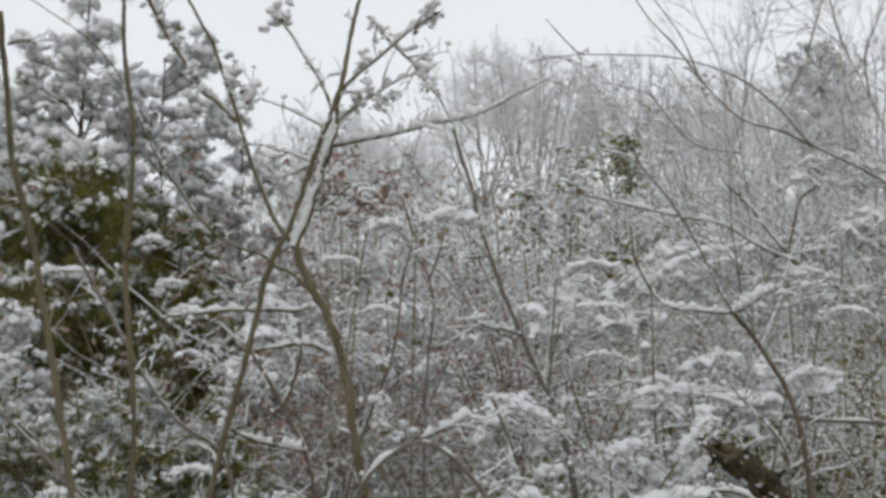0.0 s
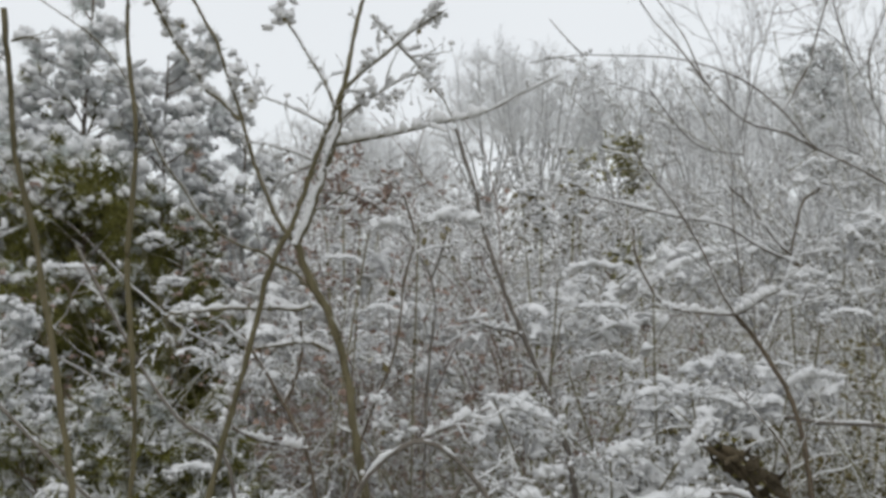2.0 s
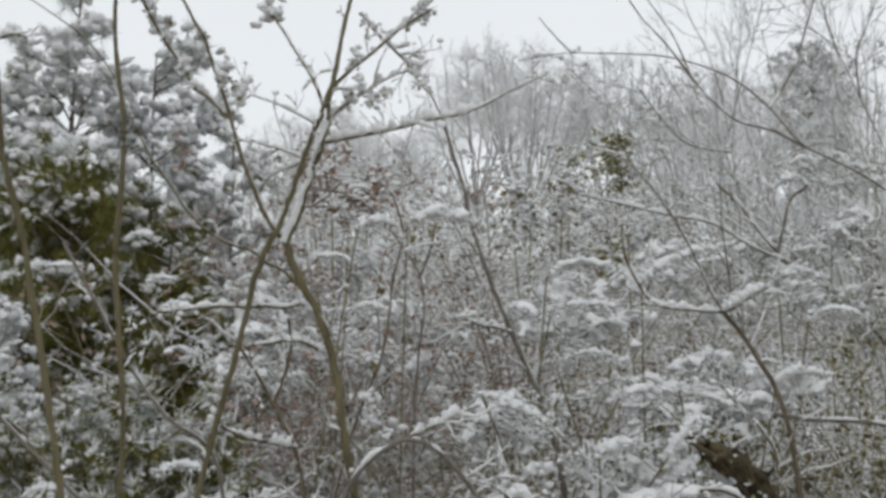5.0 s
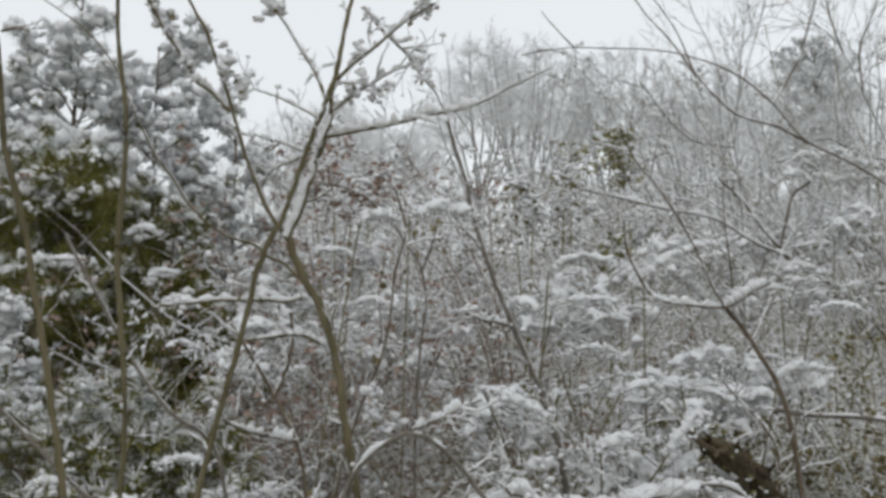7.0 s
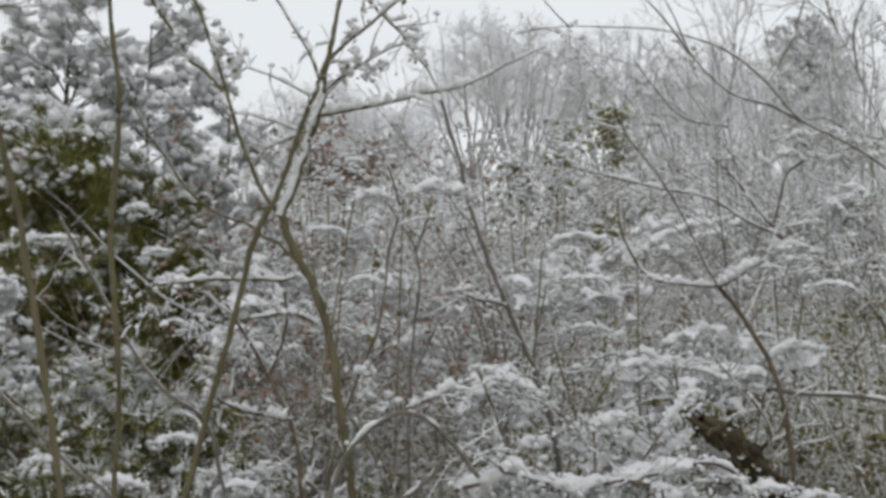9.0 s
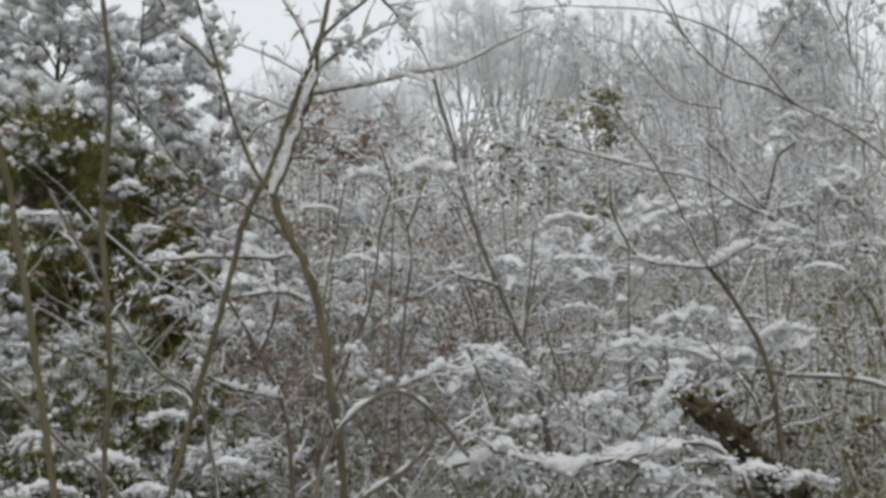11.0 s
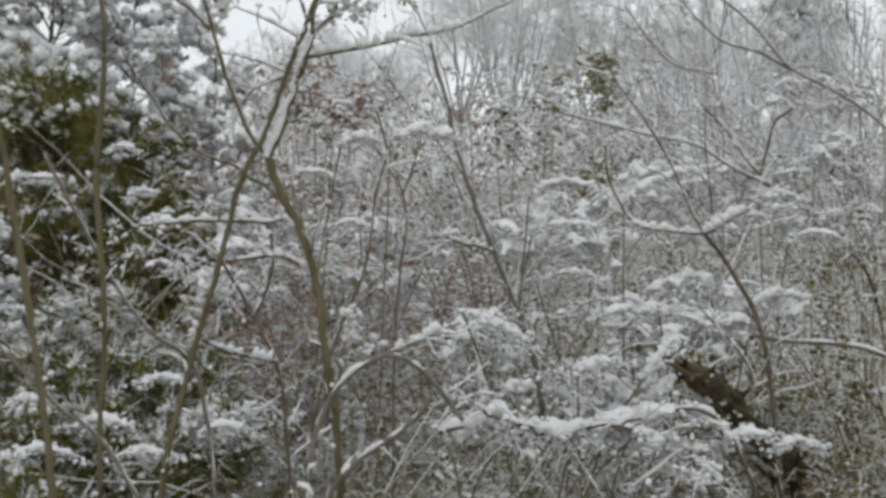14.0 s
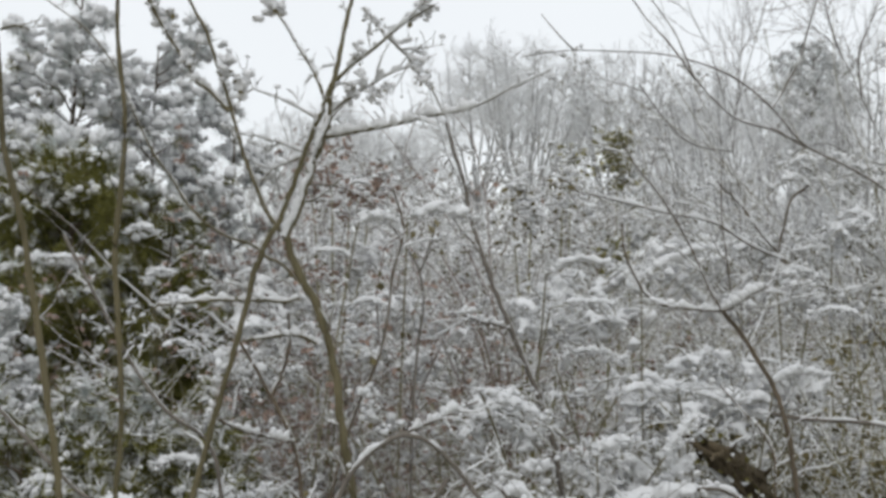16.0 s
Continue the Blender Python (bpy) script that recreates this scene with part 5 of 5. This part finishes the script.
for k, (fat, knots) in enumerate([
    (0.046, ((-0.11, 5.00, 1.83), (-0.03, 5.00, 1.86), (0.06, 5.00, 1.87), (0.15, 5.00, 1.83))),
    (0.034, ((-0.32, 5.10, 1.81), (-0.26, 5.10, 1.84), (-0.17, 5.10, 1.82))),
    (0.042, ((0.89, 5.20, 1.59), (0.98, 5.20, 1.66), (1.10, 5.20, 1.71), (1.25, 5.20, 1.76))),
    (0.040, ((0.50, 5.40, 1.61), (0.59, 5.40, 1.66), (0.69, 5.40, 1.67), (0.82, 5.40, 1.64))),
    (0.034, ((0.58, 6.00, 1.45), (0.74, 6.00, 1.48), (0.93, 6.00, 1.47))),
    (0.034, ((1.30, 4.60, 1.22), (1.35, 4.60, 1.25), (1.44, 4.60, 1.26))),
    (0.032, ((0.18, 4.50, 1.18), (0.27, 4.50, 1.15), (0.35, 4.50, 1.11), (0.42, 4.50, 1.07))),
    (0.026, ((0.81, 4.25, 0.97), (0.85, 4.25, 1.03), (0.92, 4.25, 1.12))),
    (0.034, ((0.58, 4.25, 0.99), (0.64, 4.25, 1.02), (0.72, 4.25, 1.03))),
    (0.034, ((0.72, 4.70, 1.15), (0.82, 4.70, 1.18), (0.90, 4.70, 1.16), (0.99, 4.70, 1.18))),
    (0.028, ((0.93, 4.60, 1.19), (1.03, 4.60, 1.17), (1.12, 4.60, 1.13), (1.18, 4.60, 1.17))),
    (0.026, ((0.54, 5.40, 1.24), (0.69, 5.40, 1.28), (0.86, 5.40, 1.24))),
    (0.038, ((-2.28, 7.20, 1.66), (-2.17, 7.20, 1.67), (-2.08, 7.20, 1.63))),
    (0.034, ((-1.91, 7.60, 1.85), (-1.81, 7.60, 1.87), (-1.72, 7.60, 1.83))),
    (0.034, ((-1.66, 7.00, 1.54), (-1.57, 7.00, 1.60), (-1.48, 7.00, 1.58))),
    (0.036, ((-1.55, 6.80, 1.40), (-1.45, 6.80, 1.44), (-1.34, 6.80, 1.42))),
    (0.028, ((-0.72, 6.60, 1.68), (-0.57, 6.60, 1.73), (-0.41, 6.60, 1.68))),
    (0.026, ((-0.43, 6.00, 1.44), (-0.31, 6.00, 1.47), (-0.19, 6.00, 1.43))),
    (0.034, ((1.64, 5.80, 1.62), (1.74, 5.80, 1.65), (1.87, 5.80, 1.60))),
    (0.028, ((1.67, 5.40, 1.44), (1.79, 5.40, 1.48), (1.92, 5.40, 1.44))),
    (0.034, ((2.10, 6.40, 1.92), (2.22, 6.40, 1.96), (2.34, 6.40, 1.90))),
    (0.046, ((0.10, 4.08, 0.81), (0.21, 4.08, 0.84), (0.26, 4.08, 0.88), (0.36, 4.08, 0.84))),
    (0.043, ((0.35, 4.12, 0.83), (0.50, 4.12, 0.81), (0.62, 4.12, 0.83))),
    (0.046, ((0.62, 4.16, 0.83), (0.76, 4.16, 0.85), (0.92, 4.16, 0.88))),
    (0.026, ((0.78, 4.10, 0.82), (0.83, 4.10, 0.79), (0.81, 4.10, 0.75))),
    (0.028, ((0.99, 4.20, 0.87), (1.08, 4.20, 0.82), (1.12, 4.20, 0.76))),
    (0.022, ((0.92, 4.30, 0.98), (0.88, 4.30, 0.93), (0.82, 4.30, 0.89))),
    (0.030, ((1.08, 4.30, 0.72), (1.19, 4.30, 0.78), (1.31, 4.30, 0.76))),
    (0.024, ((1.29, 4.30, 0.72), (1.39, 4.30, 0.76), (1.48, 4.30, 0.72))),
    (0.030, ((-1.57, 4.70, 0.75), (-1.48, 4.70, 0.79), (-1.38, 4.70, 0.76))),
    (0.032, ((-1.30, 4.60, 0.69), (-1.18, 4.60, 0.73), (-1.05, 4.60, 0.70))),
    (0.028, ((-1.12, 4.90, 0.81), (-1.01, 4.90, 0.85), (-0.91, 4.90, 0.83))),
    (0.030, ((-1.44, 4.30, 0.64), (-1.32, 4.30, 0.68), (-1.18, 4.30, 0.65))),
    (0.026, ((-0.81, 4.60, 0.69), (-0.69, 4.60, 0.72), (-0.58, 4.60, 0.69))),
    (0.028, ((-1.06, 4.30, 0.65), (-0.94, 4.30, 0.68), (-0.82, 4.30, 0.65))),
]):
    laden_cane(knots, fat, 3000 + 10 * k)


# ---- stump and dry grass ----
def broken_stump(foot, head, radius):
    rng = np.random.default_rng(77)
    thing = tagged(new("broken_stump"), "shaggy rotten stump leaning in the brush, patched with snow", "stump")
    foot, head = np.array(foot), np.array(head)
    thing.location = foot
    way = unit(head - foot)
    n = 22
    line = np.array([(head - foot) * k / (n - 1) for k in range(n)]) 
    line[0] -= way * 0.1
    line[1:] += rng.normal(size=(n - 1, 3)) * radius * 0.12
    body = Geo(78)
    rad = np.linspace(radius * 1.1, radius * 0.75, n) * rng.uniform(0.8, 1.2, n)
    rad[-1] *= 0.3
    body.tubes(line[None], rad[None], None, 18, None, 0.22)
    part("trunk", body, ROTTEN_WOOD, thing)
    for k in range(130):
        a, f = rng.uniform(0, 6.283), rng.uniform(0.35, 1.0) if k > 12 else 0.97
        root = line[int(f * (n - 1))] + np.array([math.cos(a), math.sin(a), 0]) * radius * 0.85
        tip = root + way * rng.uniform(-0.22, 0.16) + rng.normal(size=3) * 0.03 + np.array([math.cos(a), math.sin(a), 0]) * 0.03
        shard = Geo(80 + k)
        shard.tubes(smooth_line([root, tip], 5)[None], np.linspace(radius * 0.22, 0.002, 5)[None], None, 5, None, 0.3)
        part("splinter", shard, ROTTEN_WOOD, thing)
    rag = Geo(94)
    at = line[rng.integers(n // 3, n, 260)] + unit(rng.normal(size=(260, 3))) * radius * 1.0
    rag.leaves(at, 0.03)
    part("moss", rag, OLIVE_TWIG, thing, "ragged olive moss on the bark", kind="stuff")
    lay = Geo(95)
    over = unit(np.array([-way[2], 0, way[0]]))
    for f0, f1, fat, turn in ((0.35, 0.62, 0.30, -0.2), (0.55, 0.80, 0.42, 0.2), (0.76, 0.98, 0.5, -0.1), (0.45, 0.58, 0.22, 0.7), (0.66, 0.74, 0.2, 0.9), (0.86, 0.93, 0.22, 0.8)):
        strip = line[int(f0 * (n - 1)):int(f1 * (n - 1)) + 1]
        strip = smooth_line(strip, 16) + (over * math.cos(turn) + np.array([0, -1, 0]) * (0.35 + math.sin(turn))) * radius * 0.9
        bulge = np.sin(np.linspace(0.15, 3.0, 16)) * rng.uniform(0.6, 1.2, 16) * radius * fat
        lay.tubes(strip[None], bulge[None], bulge[None] * 0.6, 8, None, 0.2)
    part("snow_cap", lay, SNOW, thing, "ragged strips of snow on its upper side", kind="stuff")


broken_stump((2.00, 5.30, 0.08), (1.00, 4.42, 1.01), 0.068)


def tussock(x, y, size, seed):
    rng = np.random.default_rng(seed)
    thing = tagged(new("grass_tussock"), "bent tussock of dry brown grass between the brambles", "grass", "dry tussocks")
    thing.location = (x, y, ground_height(x, y))
    n = 260
    a = rng.uniform(0, 6.283, n)
    start = np.stack([np.cos(a), np.sin(a), np.zeros(n)], axis=1) * rng.uniform(0, 0.12, (n, 1))
    start[:, 2] = -0.04
    heading = np.stack([np.cos(a) * 0.5, np.sin(a) * 0.5, np.ones(n)], axis=1)
    blade = grown(rng, start, heading, size * rng.uniform(0.6, 1.3, n), 7, 0.10, -0.9)
    grass = Geo(seed)
    grass.tubes(blade, taper(np.full(n, 0.003), 7, 0.3), None, 3)
    part("grass", grass, STRAW, thing, kind="stuff")
    lay = Geo(seed + 1)
    lay.lumps(blade[::6, 4], rng.uniform(0.008, 0.024, len(blade[::6])), 0.7, 2, 0.1)
    part("snow_cap", lay, SNOW, thing, kind="stuff")


for k, (x, y, size) in enumerate([(-0.57, 4.69, 0.50), (-0.45, 4.96, 0.45), (0.24, 4.62, 0.45), (0.60, 4.42, 0.40), (-0.76, 5.23, 0.50), (-0.21, 4.82, 0.50)]):
    tussock(x, y, size, 700 + 5 * k)
